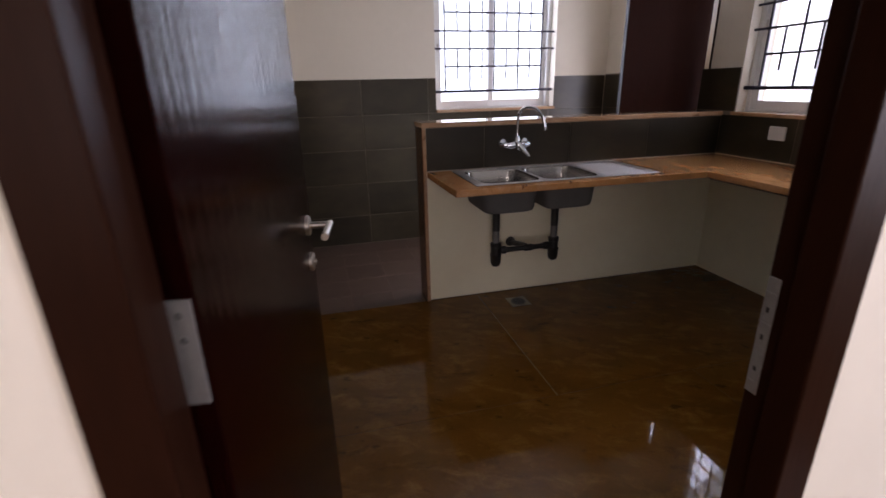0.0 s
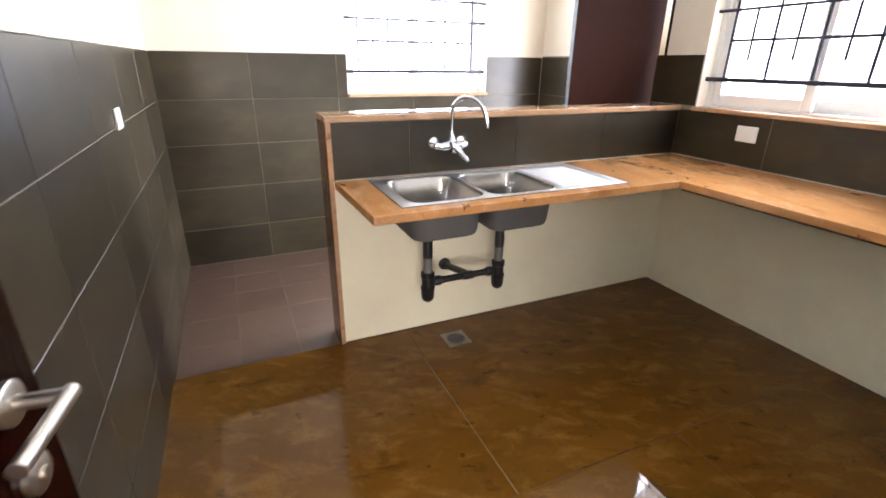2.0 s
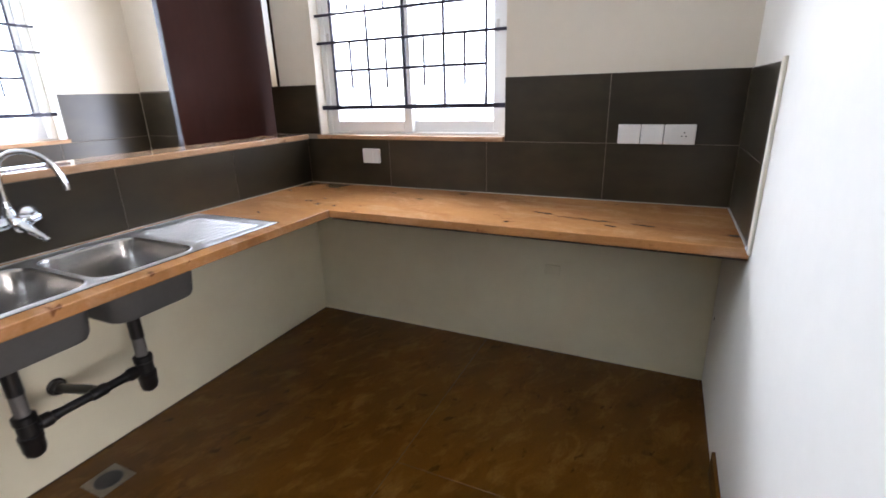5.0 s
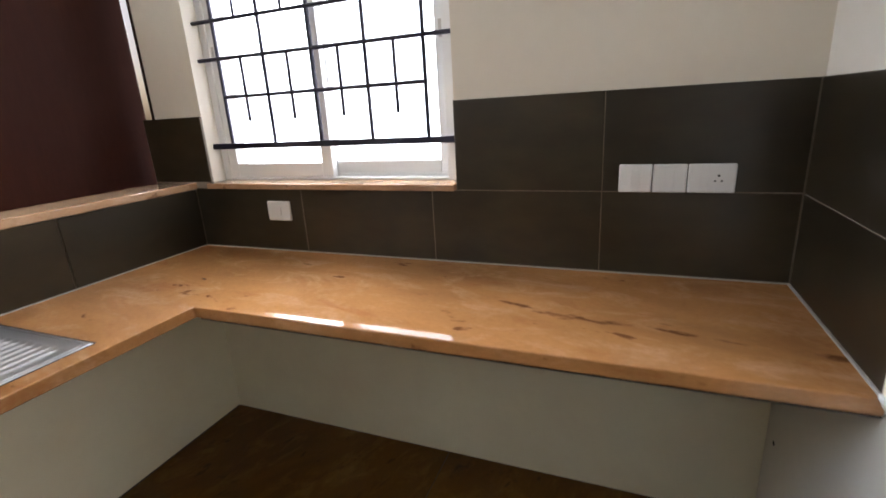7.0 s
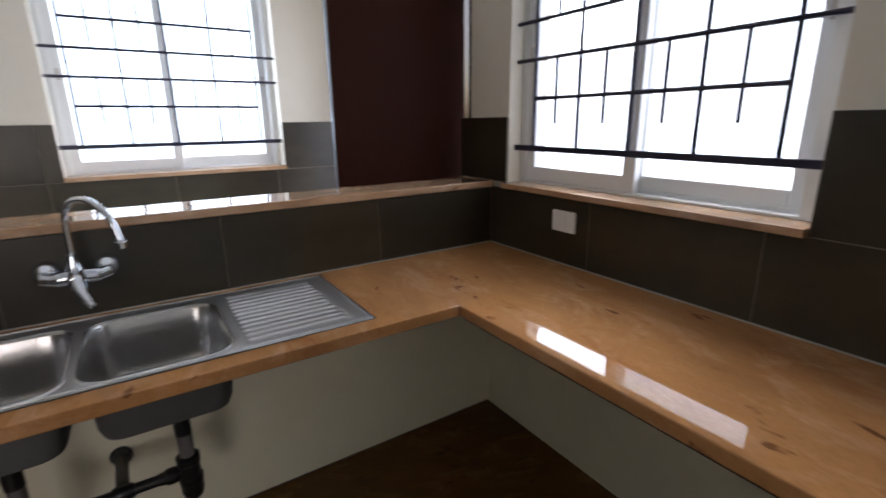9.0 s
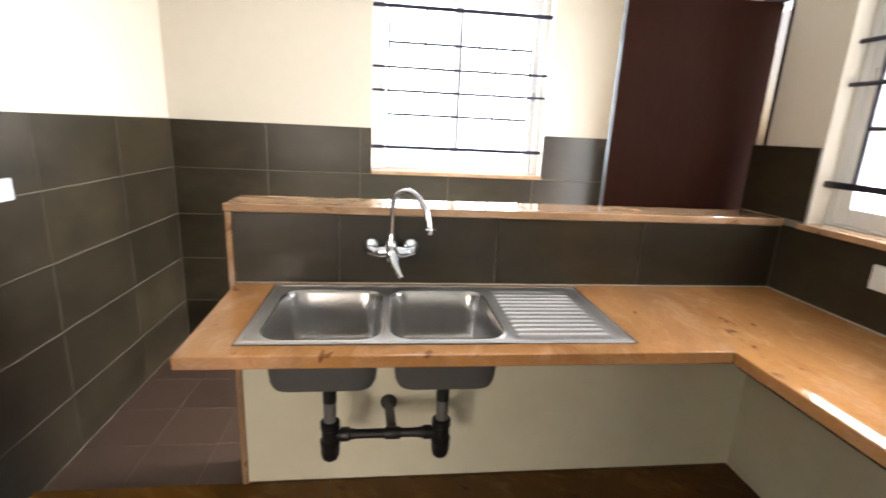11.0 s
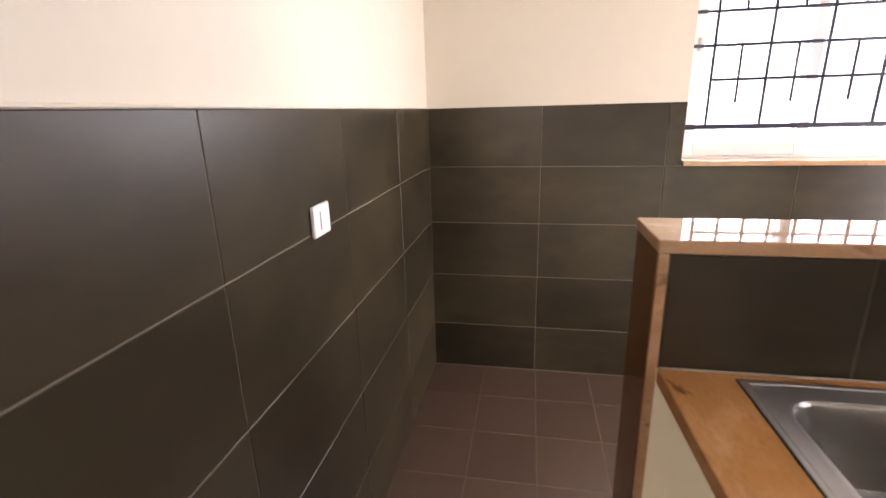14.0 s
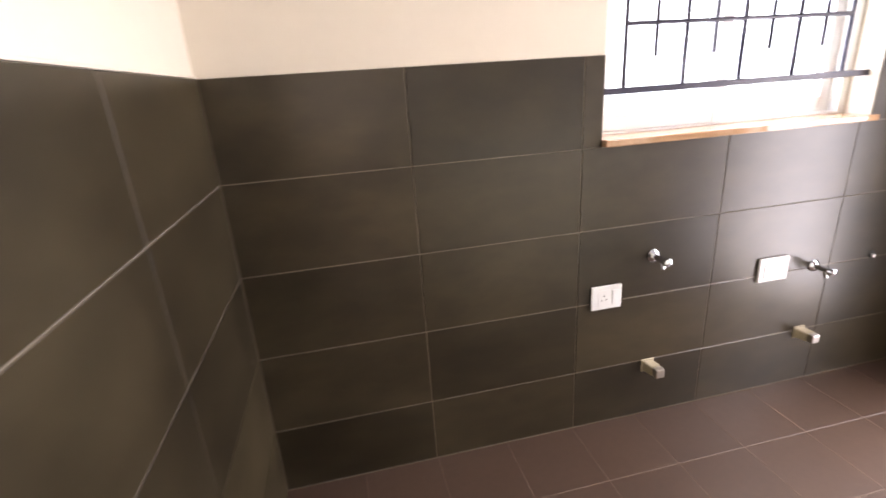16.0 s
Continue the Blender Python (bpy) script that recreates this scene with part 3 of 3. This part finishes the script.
# ---- windows with their grilles ----
def window(name, axis, u0, u1, z0, z1, face, out, levels, uprights, label, deep=0.0, jamb=0.0):
    """A sliding window of two sashes behind a welded grille. axis: the wall's normal; out: which way is outdoors."""
    def slab(u_0, u_1, w_0, w_1, d_0, d_1, bevel=0.0):
        lo, hi = sorted((face + out * d_0, face + out * d_1))
        return box(u_0, u_1, lo, hi, w_0, w_1, bevel=bevel) if axis == "y" else box(lo, hi, u_0, u_1, w_0, w_1, bevel=bevel)

    def at(u, d, z):
        return (u, face + out * d, z) if axis == "y" else (face + out * d, u, z)
    f0, f1 = 0.115 + deep, 0.20 + deep
    win = thing(name, at((u0 + u1) / 2, 0.15, z0), label, "window", "", "structure")
    part("window_sill", slab(u0 - 0.0, u1 + 0.0, z0 - 0.0, z0 + 0.024, -0.030, 0.235, 0.003), ledge_stone, win, "tan granite sill")
    b = z0 + 0.024
    part("window_frame", slab(u0, u0 + 0.035 + jamb, b, z1, f0, f1, 0.002), upvc, win)
    part("window_frame", slab(u1 - 0.035, u1, b, z1, f0, f1, 0.002), upvc, win)
    part("window_frame", slab(u0 + 0.035 + jamb, u1 - 0.035, z1 - 0.035, z1, f0, f1, 0.002), upvc, win)
    part("track", slab(u0 + 0.035 + jamb, u1 - 0.035, b, b + 0.010, f0, f1, 0.002), upvc, win)
    part("track", slab(u0 + 0.035 + jamb, u1 - 0.035, b + 0.010, b + 0.022, f0 + 0.0415, f0 + 0.0465), upvc, win)
    mid = (u0 + u1) / 2
    front, rear = ((u0 + 0.03, mid + 0.006), (mid - 0.046, u1 - 0.03)) if axis == "y" else ((mid - 0.006, u1 - 0.03), (u0 + 0.03 + jamb, mid + 0.046))
    for (a, c), d in ((front, 0.122 + deep), (rear, 0.163 + deep)):
        sash = part("sash", slab(a, a + 0.052, b + 0.011, z1 - 0.03, d, d + 0.034, 0.004), upvc, win)
        part("stile", slab(c - 0.052, c, b + 0.011, z1 - 0.03, d, d + 0.034, 0.004), upvc, sash)
        part("rail", slab(a + 0.052, c - 0.052, b + 0.011, b + 0.072, d + 0.001, d + 0.033, 0.004), upvc, sash)
        part("rail", slab(a + 0.052, c - 0.052, z1 - 0.09, z1 - 0.03, d + 0.001, d + 0.033, 0.004), upvc, sash)
        pane = part("pane", slab(a + 0.05, c - 0.05, b + 0.070, z1 - 0.088, d + 0.014, d + 0.019), glass, sash)
        pane.visible_shadow = False
        edge = c - 0.026 if (c > mid + 0.1) else a + 0.026
        part("latch", slab(edge - 0.008, edge + 0.008, 1.70, 1.76, d - 0.006, d - 0.0002, 0.002), satin, sash, "small metal latch")
    grille = thing("window_grille", at(mid, 0.055, levels[0]), "black welded steel bars fixed inside the window opening", "grille", "window grilles")
    lower, l1, l2, l3, l4, upper = levels

    def bar(p, q, r, name_="bar"):
        part(name_, tube([p, q], r, 8), grille_paint, grille, "", True)
    for z in (lower, upper):
        part("flat_bar", slab(u0 - 0.004, u1 + 0.004, z - 0.012, z + 0.012, 0.046, 0.066, 0.003), grille_paint, grille)
    for z, full in ((l1, 0), (l2, 1), (l3, 1), (l4, 0)):
        a, c = (u0 - 0.004, u1 + 0.004) if full else (uprights[0], uprights[-1])
        bar(at(a, 0.056, z), at(c, 0.056, z), 0.0081)
    for u in uprights:
        bar(at(u, 0.0565, lower), at(u, 0.0565, upper), 0.0081, "upright")
    for a, c in zip(uprights, uprights[1:]):
        u = (a + c) / 2
        bar(at(u, 0.0565, (lower + l1) / 2), at(u, 0.0565, l2), 0.0072, "short_bar")
        bar(at(u, 0.0565, l3), at(u, 0.0565, (l4 + upper) / 2), 0.0072, "short_bar")
    return win


window("window_1", "y", *W1[:2], *W1[2:], 1.507, 1, (1.346, 1.563, 1.715, 1.862, 2.014, 2.230), [1.374 + 0.238 * k for k in range(5)], "white two-sash sliding window over the wash area")
window("window_2", "x", *W2[:2], *W2[2:], 2.998, 1, (1.343, 1.549, 1.704, 1.852, 2.007, 2.213), [-1.168 + 0.2365 * k for k in range(5)], "white two-sash sliding window over the countertop", -0.03, 0.025)


# ---- doors ----
def leaf(name, hinge, way, normal, length, thick, z0, z1, label, skin, edge_mat):
    """A flush door leaf from its hinge along way; normal points out of the face that is given."""
    ob = thing(name, (*hinge, z0), label, "door", "", "structure")
    h, w, nn = Vector((*hinge, 0)), Vector((*way, 0)).normalized(), Vector((*normal, 0)).normalized()

    def board(a, b, d0, d1, lo, hi, bevel):
        bm = box(a, b, d0, d1, lo, hi, bevel=bevel)
        m = Matrix((w.to_4d(), nn.to_4d(), (0, 0, 1, 0), (0, 0, 0, 1))).transposed()
        m.col[3] = (h.x, h.y, 0, 1)
        for i in range(2):
            m.col[i][3] = 0
        bmesh.ops.transform(bm, matrix=m, verts=bm.verts)
        return bm
    part("leaf", board(0.0, length - 0.004, -thick, 0.0, z0, z1, 0.002), skin, ob)
    part("edge_strip", board(length - 0.0038, length, -thick + 0.002, -0.002, z0 + 0.002, z1 - 0.002, 0.001), edge_mat, ob)
    return ob, board, (h, w, nn)


U = Vector((0.109, 0.805)).normalized()
N = Vector((U.y, -U.x))
door_1, board, (hh, ww, nn) = leaf("door_1", (0.030, -2.345), U, N, 0.812, 0.036, 0.006, 2.065, "dark red-brown varnished kitchen door standing open", door_wood, frame_wood)


def on_leaf(s, d, z):
    p = hh + ww * s + nn * d
    return Vector((p.x, p.y, z))


S = 0.742
handle = part("door_handle", turned(on_leaf(S, 0.0, 1.052), nn, [(0, 0.027), (0.008, 0.027), (0.010, 0.024), (0.011, 0.012)]), satin, door_1, "satin nickel lever handle", True)
part("lever", tube([on_leaf(S, 0.008, 1.052), on_leaf(S, 0.066, 1.052)], 0.0095, 16), satin, handle, "", True)
part("lever", tube([on_leaf(S + 0.0095, 0.062, 1.052), on_leaf(S - 0.115, 0.062, 1.052)], 0.0098, 16), satin, handle, "", True)
part("keyhole_rose", turned(on_leaf(S, 0.0, 0.948), nn, [(0, 0.026), (0.008, 0.026), (0.010, 0.023), (0.011, 0.008), (0.016, 0.008)]), satin, door_1, "round satin keyhole cover", True)
for z in (0.30, 1.11, 1.80):
    plate = part("hinge", board(-0.003, -0.0003, -0.057, -0.004, z - 0.07, z + 0.07, 0.0005), zinc, door_1, "dull steel butt hinge")
    part("knuckle", tube([on_leaf(-0.006, -0.061, z - 0.07), on_leaf(-0.006, -0.061, z + 0.07)], 0.006, 12), zinc, plate, "", True)
    for k in (-0.05, -0.018, 0.018, 0.05):
        part("screw", turned(on_leaf(-0.003, -0.028 + 0.009 * (1 if k > 0 else -1), z + k), -ww, [(0, 0.005), (0.001, 0.004), (0.0012, 0.001)], 10), undercoat, plate)

door_frame_1 = thing("door_frame_1", (0.43, -2.39, 0.0), "dark varnished timber frame of the kitchen doorway", "door frame", "", "structure")
part("jamb", cells("z", [-0.066, -0.014, 0.004], [-2.442, -2.356, -2.336], lambda u, v: u < -0.014 or v < -2.356, 0.0, 2.118, 0.003), frame_wood, door_frame_1)
part("jamb", cells("z", [0.857, 0.871, 0.923], [-2.442, -2.386, -2.336], lambda u, v: u > 0.871 or v < -2.386, 0.0, 2.118, 0.003), frame_wood, door_frame_1)
part("head", box(-0.0135, 0.8705, -2.440, -2.338, 2.07, 2.117, bevel=0.003), frame_wood, door_frame_1)
strike = part("strike_plate", box(0.8685, 0.8708, -2.360, -2.338, 0.885, 1.10, bevel=0.0008), zinc, door_frame_1, "long steel strike plate")
for z in (0.9075, 0.962, 1.018, 1.072):
    part("strike_fold", box(0.8666, 0.8684, -2.359, -2.340, z, z + 0.0022), zinc, strike)
for z0, z1 in ((0.925, 0.940), (0.985, 1.002), (1.035, 1.052)):
    part("strike_slot", box(0.8674, 0.8684, -2.3515, -2.3465, z0 + 0.004, z1 - 0.004), dark_slot, strike)

door_2, board2, _ = leaf("door_2", (3.028, 0.252), (-1, 0), (0, -1), 0.691, 0.036, -0.020, 2.06, "dark brown varnished back door standing open", matt_wood, door_edge)
for z in (0.3, 1.1, 1.85):
    part("hinge", board2(-0.004, -0.0004, -0.033, -0.003, z - 0.05, z + 0.05, 0.0005), satin, door_2, "steel butt hinge")
door_frame_2 = thing("door_frame_2", (3.07, 0.62, -0.03), "dark varnished timber frame of the back door", "door frame", "", "structure")
part("jamb", box(3.018, 3.115, 0.1725, 0.203, -0.028, 2.098, bevel=0.002), frame_wood, door_frame_2)
part("jamb", box(3.018, 3.115, 1.02, 1.0795, -0.028, 2.098, bevel=0.002), frame_wood, door_frame_2)
part("head", box(3.020, 3.113, 0.2035, 1.0195, 2.06, 2.097, bevel=0.002), frame_wood, door_frame_2)


# ---- switches, sockets and small fittings ----
def plate(name, axis, u0, u1, z0, z1, face, out, label, category, faces, mat=None):
    """A moulded wall plate; faces: (kind, u from, u to) for each module."""
    def slab(a, b, c, d, e0, e1, bevel=0.0):
        lo, hi = sorted((face + out * e0, face + out * e1))
        return box(a, b, lo, hi, c, d, bevel=bevel) if axis == "y" else box(lo, hi, a, b, c, d, bevel=bevel)

    def at(u, d, z):
        return (u, face + out * d, z) if axis == "y" else (face + out * d, u, z)
    ob = thing(name, at((u0 + u1) / 2, 0, (z0 + z1) / 2), label, category, "wall plates")
    part("cover", slab(u0, u1, z0, z1, 0.0005, 0.0125, 0.005), mat or white_plastic, ob)
    for kind, a, b in faces:
        h = (z1 - z0) * 0.30
        zm = (z0 + z1) / 2
        if kind == "rocker":
            part("rocker", slab(a, b, zm - h, zm + h, 0.0127, 0.0155, 0.0012), mat or white_plastic, ob)
        elif kind == "socket":
            front = part("socket_face", slab(a, b, zm - h * 1.1, zm + h * 1.1, 0.0127, 0.0140, 0.0006), mat or white_plastic, ob)
            um, r = (a + b) / 2, (b - a)
            for du, dz, s in ((0, 0.2, 0.0035), (-0.2, -0.16, 0.003), (0.2, -0.16, 0.003)):
                part("pin_hole", turned(at(um + du * r, 0.0141, zm + dz * r), tuple(Vector(at(0, 1, 0)) - Vector(at(0, 0, 0))), [(0, s), (0.0006, s)], 12), dark_slot, front)
    return ob


plate("light_switch", "x", 0.050, 0.146, 1.152, 1.234, 0.0, 1, "white single switch plate on the tiled wall", "switch", [("rocker", 0.084, 0.112)])
plate("light_switch", "x", -0.536, -0.418, 1.027, 1.112, 2.998, -1, "white switch plate above the counter corner", "switch", [("rocker", -0.49, -0.464)])
plate("light_switch", "x", -1.934, -1.838, 1.165, 1.252, 2.998, -1, "white switch plate in a row over the counter", "switch", [("rocker", -1.898, -1.874)])
plate("light_switch", "x", -2.031, -1.936, 1.165, 1.252, 2.998, -1, "white switch plate in a row over the counter", "switch", [("rocker", -1.995, -1.971)])
plate("power_socket", "x", -2.160, -2.033, 1.165, 1.252, 2.998, -1, "white switched socket plate in a row over the counter", "socket", [("rocker", -2.085, -2.065), ("socket", -2.135, -2.092)])
plate("blank_plate", "x", -1.608, -1.525, 0.463, 0.522, 3.004, -1, "off-white painted-over box below the counter", "plate", [("rocker", -1.572, -1.562)], under_paint)
plate("power_socket", "y", 1.247, 1.378, 0.527, 0.628, 1.507, -1, "white switched socket plate on the far tiled wall", "socket", [("socket", 1.275, 1.325), ("rocker", 1.335, 1.358)])
plate("blank_plate", "y", 2.020, 2.170, 0.524, 0.632, 1.507, -1, "white blank plate on the far tiled wall", "plate", [("rocker", 2.045, 2.060)])
for x, z in ((1.512, 0.722), (2.315, 0.560)):
    valve = thing("angle_tap", (x, 1.507, z), "small chrome washing machine tap on the tiles", "tap", "wash area taps")
    part("flange", turned((x, 1.5065, z), (0, -1, 0), [(0, 0.027), (0.005, 0.027), (0.014, 0.018), (0.016, 0.012)]), chrome, valve, "", True)
    part("body", tube([(x, 1.495, z), (x, 1.425, z)], 0.0115, 16), chrome, valve, "", True)
    part("knob", turned((x, 1.437, z), (0, -1, 0), [(0, 0.012), (0.004, 0.017), (0.022, 0.016), (0.026, 0.010)]), chrome, valve, "", True)
    part("outlet", tube([(x, 1.452, z), (x + 0.004, 1.446, z - 0.035)], 0.009, 12), chrome, valve, "", True)
for x, z in ((1.528, 0.222), (2.305, 0.236)):
    stub = thing("drain_stub", (x, 1.507, z), "beige capped pipe stub projecting from the tiles", "pipe", "wash area stubs")
    bm = box(x - 0.024, x + 0.024, 1.452, 1.5065, z - 0.023, z + 0.023, bevel=0.007)
    for v in bm.verts:                  # wrapped tape: a little out of square, thinner at the free end
        if v.co.y < 1.48:
            v.co.x, v.co.z = x + 0.006 + (v.co.x - x) * 0.90, z + (v.co.z - z) * 0.92 + 0.10 * (v.co.x - x)
    part("sleeve", bm, putty, stub)
    bm = box(x - 0.013, x + 0.027, 1.424, 1.4515, z - 0.019, z + 0.021, bevel=0.005)
    part("cap", bm, satin, stub, "scuffed metal end")
    part("collar", box(x - 0.03, x + 0.03, 1.500, 1.5065, z - 0.03, z + 0.03, bevel=0.004), putty, stub)
dot = thing("nail_hole", (2.93, -2.338, 0.38), "small dark nail hole in the plaster", "hole")
part("rim", turned((2.93, -2.3395, 0.38), (0, 1, 0), [(0, 0.008), (0.001, 0.008), (0.0014, 0.005)], 12), dark_slot, dot)
hole = thing("capped_pipe", (2.632, 1.507, 0.567), "small dark capped pipe end with a metal plug", "pipe")
part("rim", turned((2.632, 1.5068, 0.567), (0, -1, 0), [(0, 0.017), (0.004, 0.017), (0.006, 0.013), (0.003, 0.011)], 16), dark_slot, hole, "dark rim", True)
part("plug", turned((2.632, 1.5066, 0.562), (0, -1, 0), [(0, 0.009), (0.012, 0.009), (0.014, 0.006), (0.014, 0.001)], 14), satin, hole, "", True)


# ---- tiles, piece by piece ----
TILES = {}


def tile_mesh(w, h, d, mat):
    """A tile with eased edges, its face at z = d."""
    key = (round(w, 3), round(h, 3), d, mat.name)
    if key not in TILES:
        bm = bmesh.new()
        c = 0.0012
        lo = [bm.verts.new((sx * w / 2, sy * h / 2, 0)) for sx, sy in ((-1, -1), (1, -1), (1, 1), (-1, 1))]
        mid = [bm.verts.new((v.co.x, v.co.y, d - c)) for v in lo]
        top = [bm.verts.new((v.co.x - math.copysign(c, v.co.x), v.co.y - math.copysign(c, v.co.y), d)) for v in lo]
        for a, b in ((lo, mid), (mid, top)):
            for k in range(4):
                bm.faces.new((a[k], a[(k + 1) % 4], b[(k + 1) % 4], b[k]))
        bm.faces.new(top)
        TILES[key] = place_mesh("tile", bm, mat)
    return TILES[key]


def tile(parent, m, u0, u1, v0, v1, mat, joint=0.0031, d=0.006):
    """m: the wall's own axes (u, v, outwards) and origin at the tiles' back."""
    if u1 - u0 < 0.012 or v1 - v0 < 0.012:
        return
    ob = new("tile", tile_mesh(u1 - u0 - joint, v1 - v0 - joint, d, mat))
    ob.parent = parent
    ob.matrix_local = world_of(parent).inverted() @ m @ Matrix.Translation(((u0 + u1) / 2, (v0 + v1) / 2, 0))


def basis(u, v, w, at):
    m = Matrix.Identity(4)
    for i, a in enumerate((u, v, w, at)):
        for k in range(3):
            m[k][i] = a[k]
    return m


def spans(lo, hi, cuts):
    c = [lo] + [k for k in cuts if lo < k < hi] + [hi]
    return list(zip(c, c[1:]))


part("grout", box(-0.008, -0.002, -2.338, 1.513, -0.030, DADO - 0.001), grout, wall_left)
part("plaster_edge", box(-0.0085, 0.0025, -2.337, 1.506, DADO + 0.0003, DADO + 0.0065, bevel=0.0018), cream, wall_left, "cream plaster lip over the tiles")
ml = basis((0, 1, 0), (0, 0, 1), (1, 0, 0), (-0.006, 0, 0))
for v0, v1 in spans(-0.026, DADO, ROWS):
    for u0, u1 in spans(-2.337, 1.505, [-2.1, -1.5, -0.9, -0.3, 0.3, 0.9]):
        tile(wall_left, ml, u0, u1, max(v0, 0.002) if u1 <= 0.301 and u1 <= 0 else v0, v1, wall_tile)

part("grout", cells("y", [-0.001, W1[0], W1[1], 2.996], [-0.030, W1[2], DADO - 0.001], lambda u, v: outside(u, v, W1), 1.509, 1.515), grout, wall_far)
mf = basis((1, 0, 0), (0, 0, 1), (0, -1, 0), (0, 1.513, 0))
for v0, v1 in spans(-0.026, DADO, ROWS):
    for u0, u1 in spans(0.001, 2.997, [0.590, 1.193, 1.796, 2.399]):
        if v0 < W1[2] - 0.01:
            tile(wall_far, mf, u0, u1, v0, v1, wall_tile)
        else:
            tile(wall_far, mf, u0, min(u1, W1[0]), v0, v1, wall_tile)
            tile(wall_far, mf, max(u0, W1[1]), u1, v0, v1, wall_tile)

# the wall over the counter, and the narrow run by the back door
part("grout", cells("x", [-2.338, W2[0], W2[1], 0.0], [0.892, W2[2], DADO_R - 0.001], lambda u, v: outside(u, v, W2), 3.000, 3.010), grout, wall_right)
part("grout", box(3.000, 3.010, 0.201, 0.235, -0.03, DADO_R - 0.001), grout, wall_right)
part("grout", box(3.000, 3.010, 1.083, 1.505, -0.03, DADO_R - 0.001), grout, wall_right)
part("grout", box(3.000, 3.010, 0.0, 0.200, 1.189, DADO_R - 0.001), grout, wall_right)
mr = basis((0, 1, 0), (0, 0, 1), (-1, 0, 0), (3.004, 0, 0))
for v0, v1 in ((0.893, 1.165), (1.165, DADO_R)):
    for u0, u1 in spans(-2.330, -0.008 if v0 < 1 else -0.112, [-1.788, -1.190, -0.595]):
        if v0 < 1:
            tile(wall_right, mr, u0, u1, v0, v1, wall_tile)
        elif u0 < W2[0]:
            tile(wall_right, mr, u0, min(u1, W2[0]), v0, v1, wall_tile)
tile(wall_right, mr, W2[1], 0.238, 1.190, DADO_R, wall_tile)
for v0, v1 in spans(-0.026, DADO, ROWS):
    tile(wall_right, mr, 1.082, 1.506, v0, v1, wall_tile)

mp_ = basis((1, 0, 0), (0, 0, 1), (0, -1, 0), (0, -0.004, 0))
for u0, u1 in spans(0.824, 2.997, [1.203, 1.806, 2.405]):
    tile(parapet, mp_, u0, u1, 0.893, 1.157, wall_tile)

part("grout", box(2.405, 2.999, -2.341, -2.334, 0.892, DADO_R - 0.001), grout, wall_entry)
me_ = basis((-1, 0, 0), (0, 0, 1), (0, 1, 0), (0, -2.3375, 0))
for v0, v1 in ((0.893, 1.165), (1.165, DADO_R)):
    tile(wall_entry, me_, -2.997, -2.404, v0, v1, wall_tile)
part("edge_fillet", box(2.370, 2.404, -2.342, -2.328, 0.872, DADO_R + 0.012, bevel=0.006), cream, wall_entry, "cream plaster edge beside the tiles")

part("grout", box(0.001, 2.998, 0.001, 1.506, -0.0338, -0.0292), floor_grout, subfloor)
for u0, u1 in spans(0.0, 2.998, [0.30 + 0.2955 * k for k in range(10)]):
    for v0, v1 in spans(0.001, 1.505, [0.30, 0.605, 0.908, 1.207]):
        if v1 < 0.2 and u0 > 0.75:
            continue
        tile(subfloor, basis((1, 0, 0), (0, 1, 0), (0, 0, 1), (0, 0, -0.034)), u0, u1, v0, v1, floor_tile)
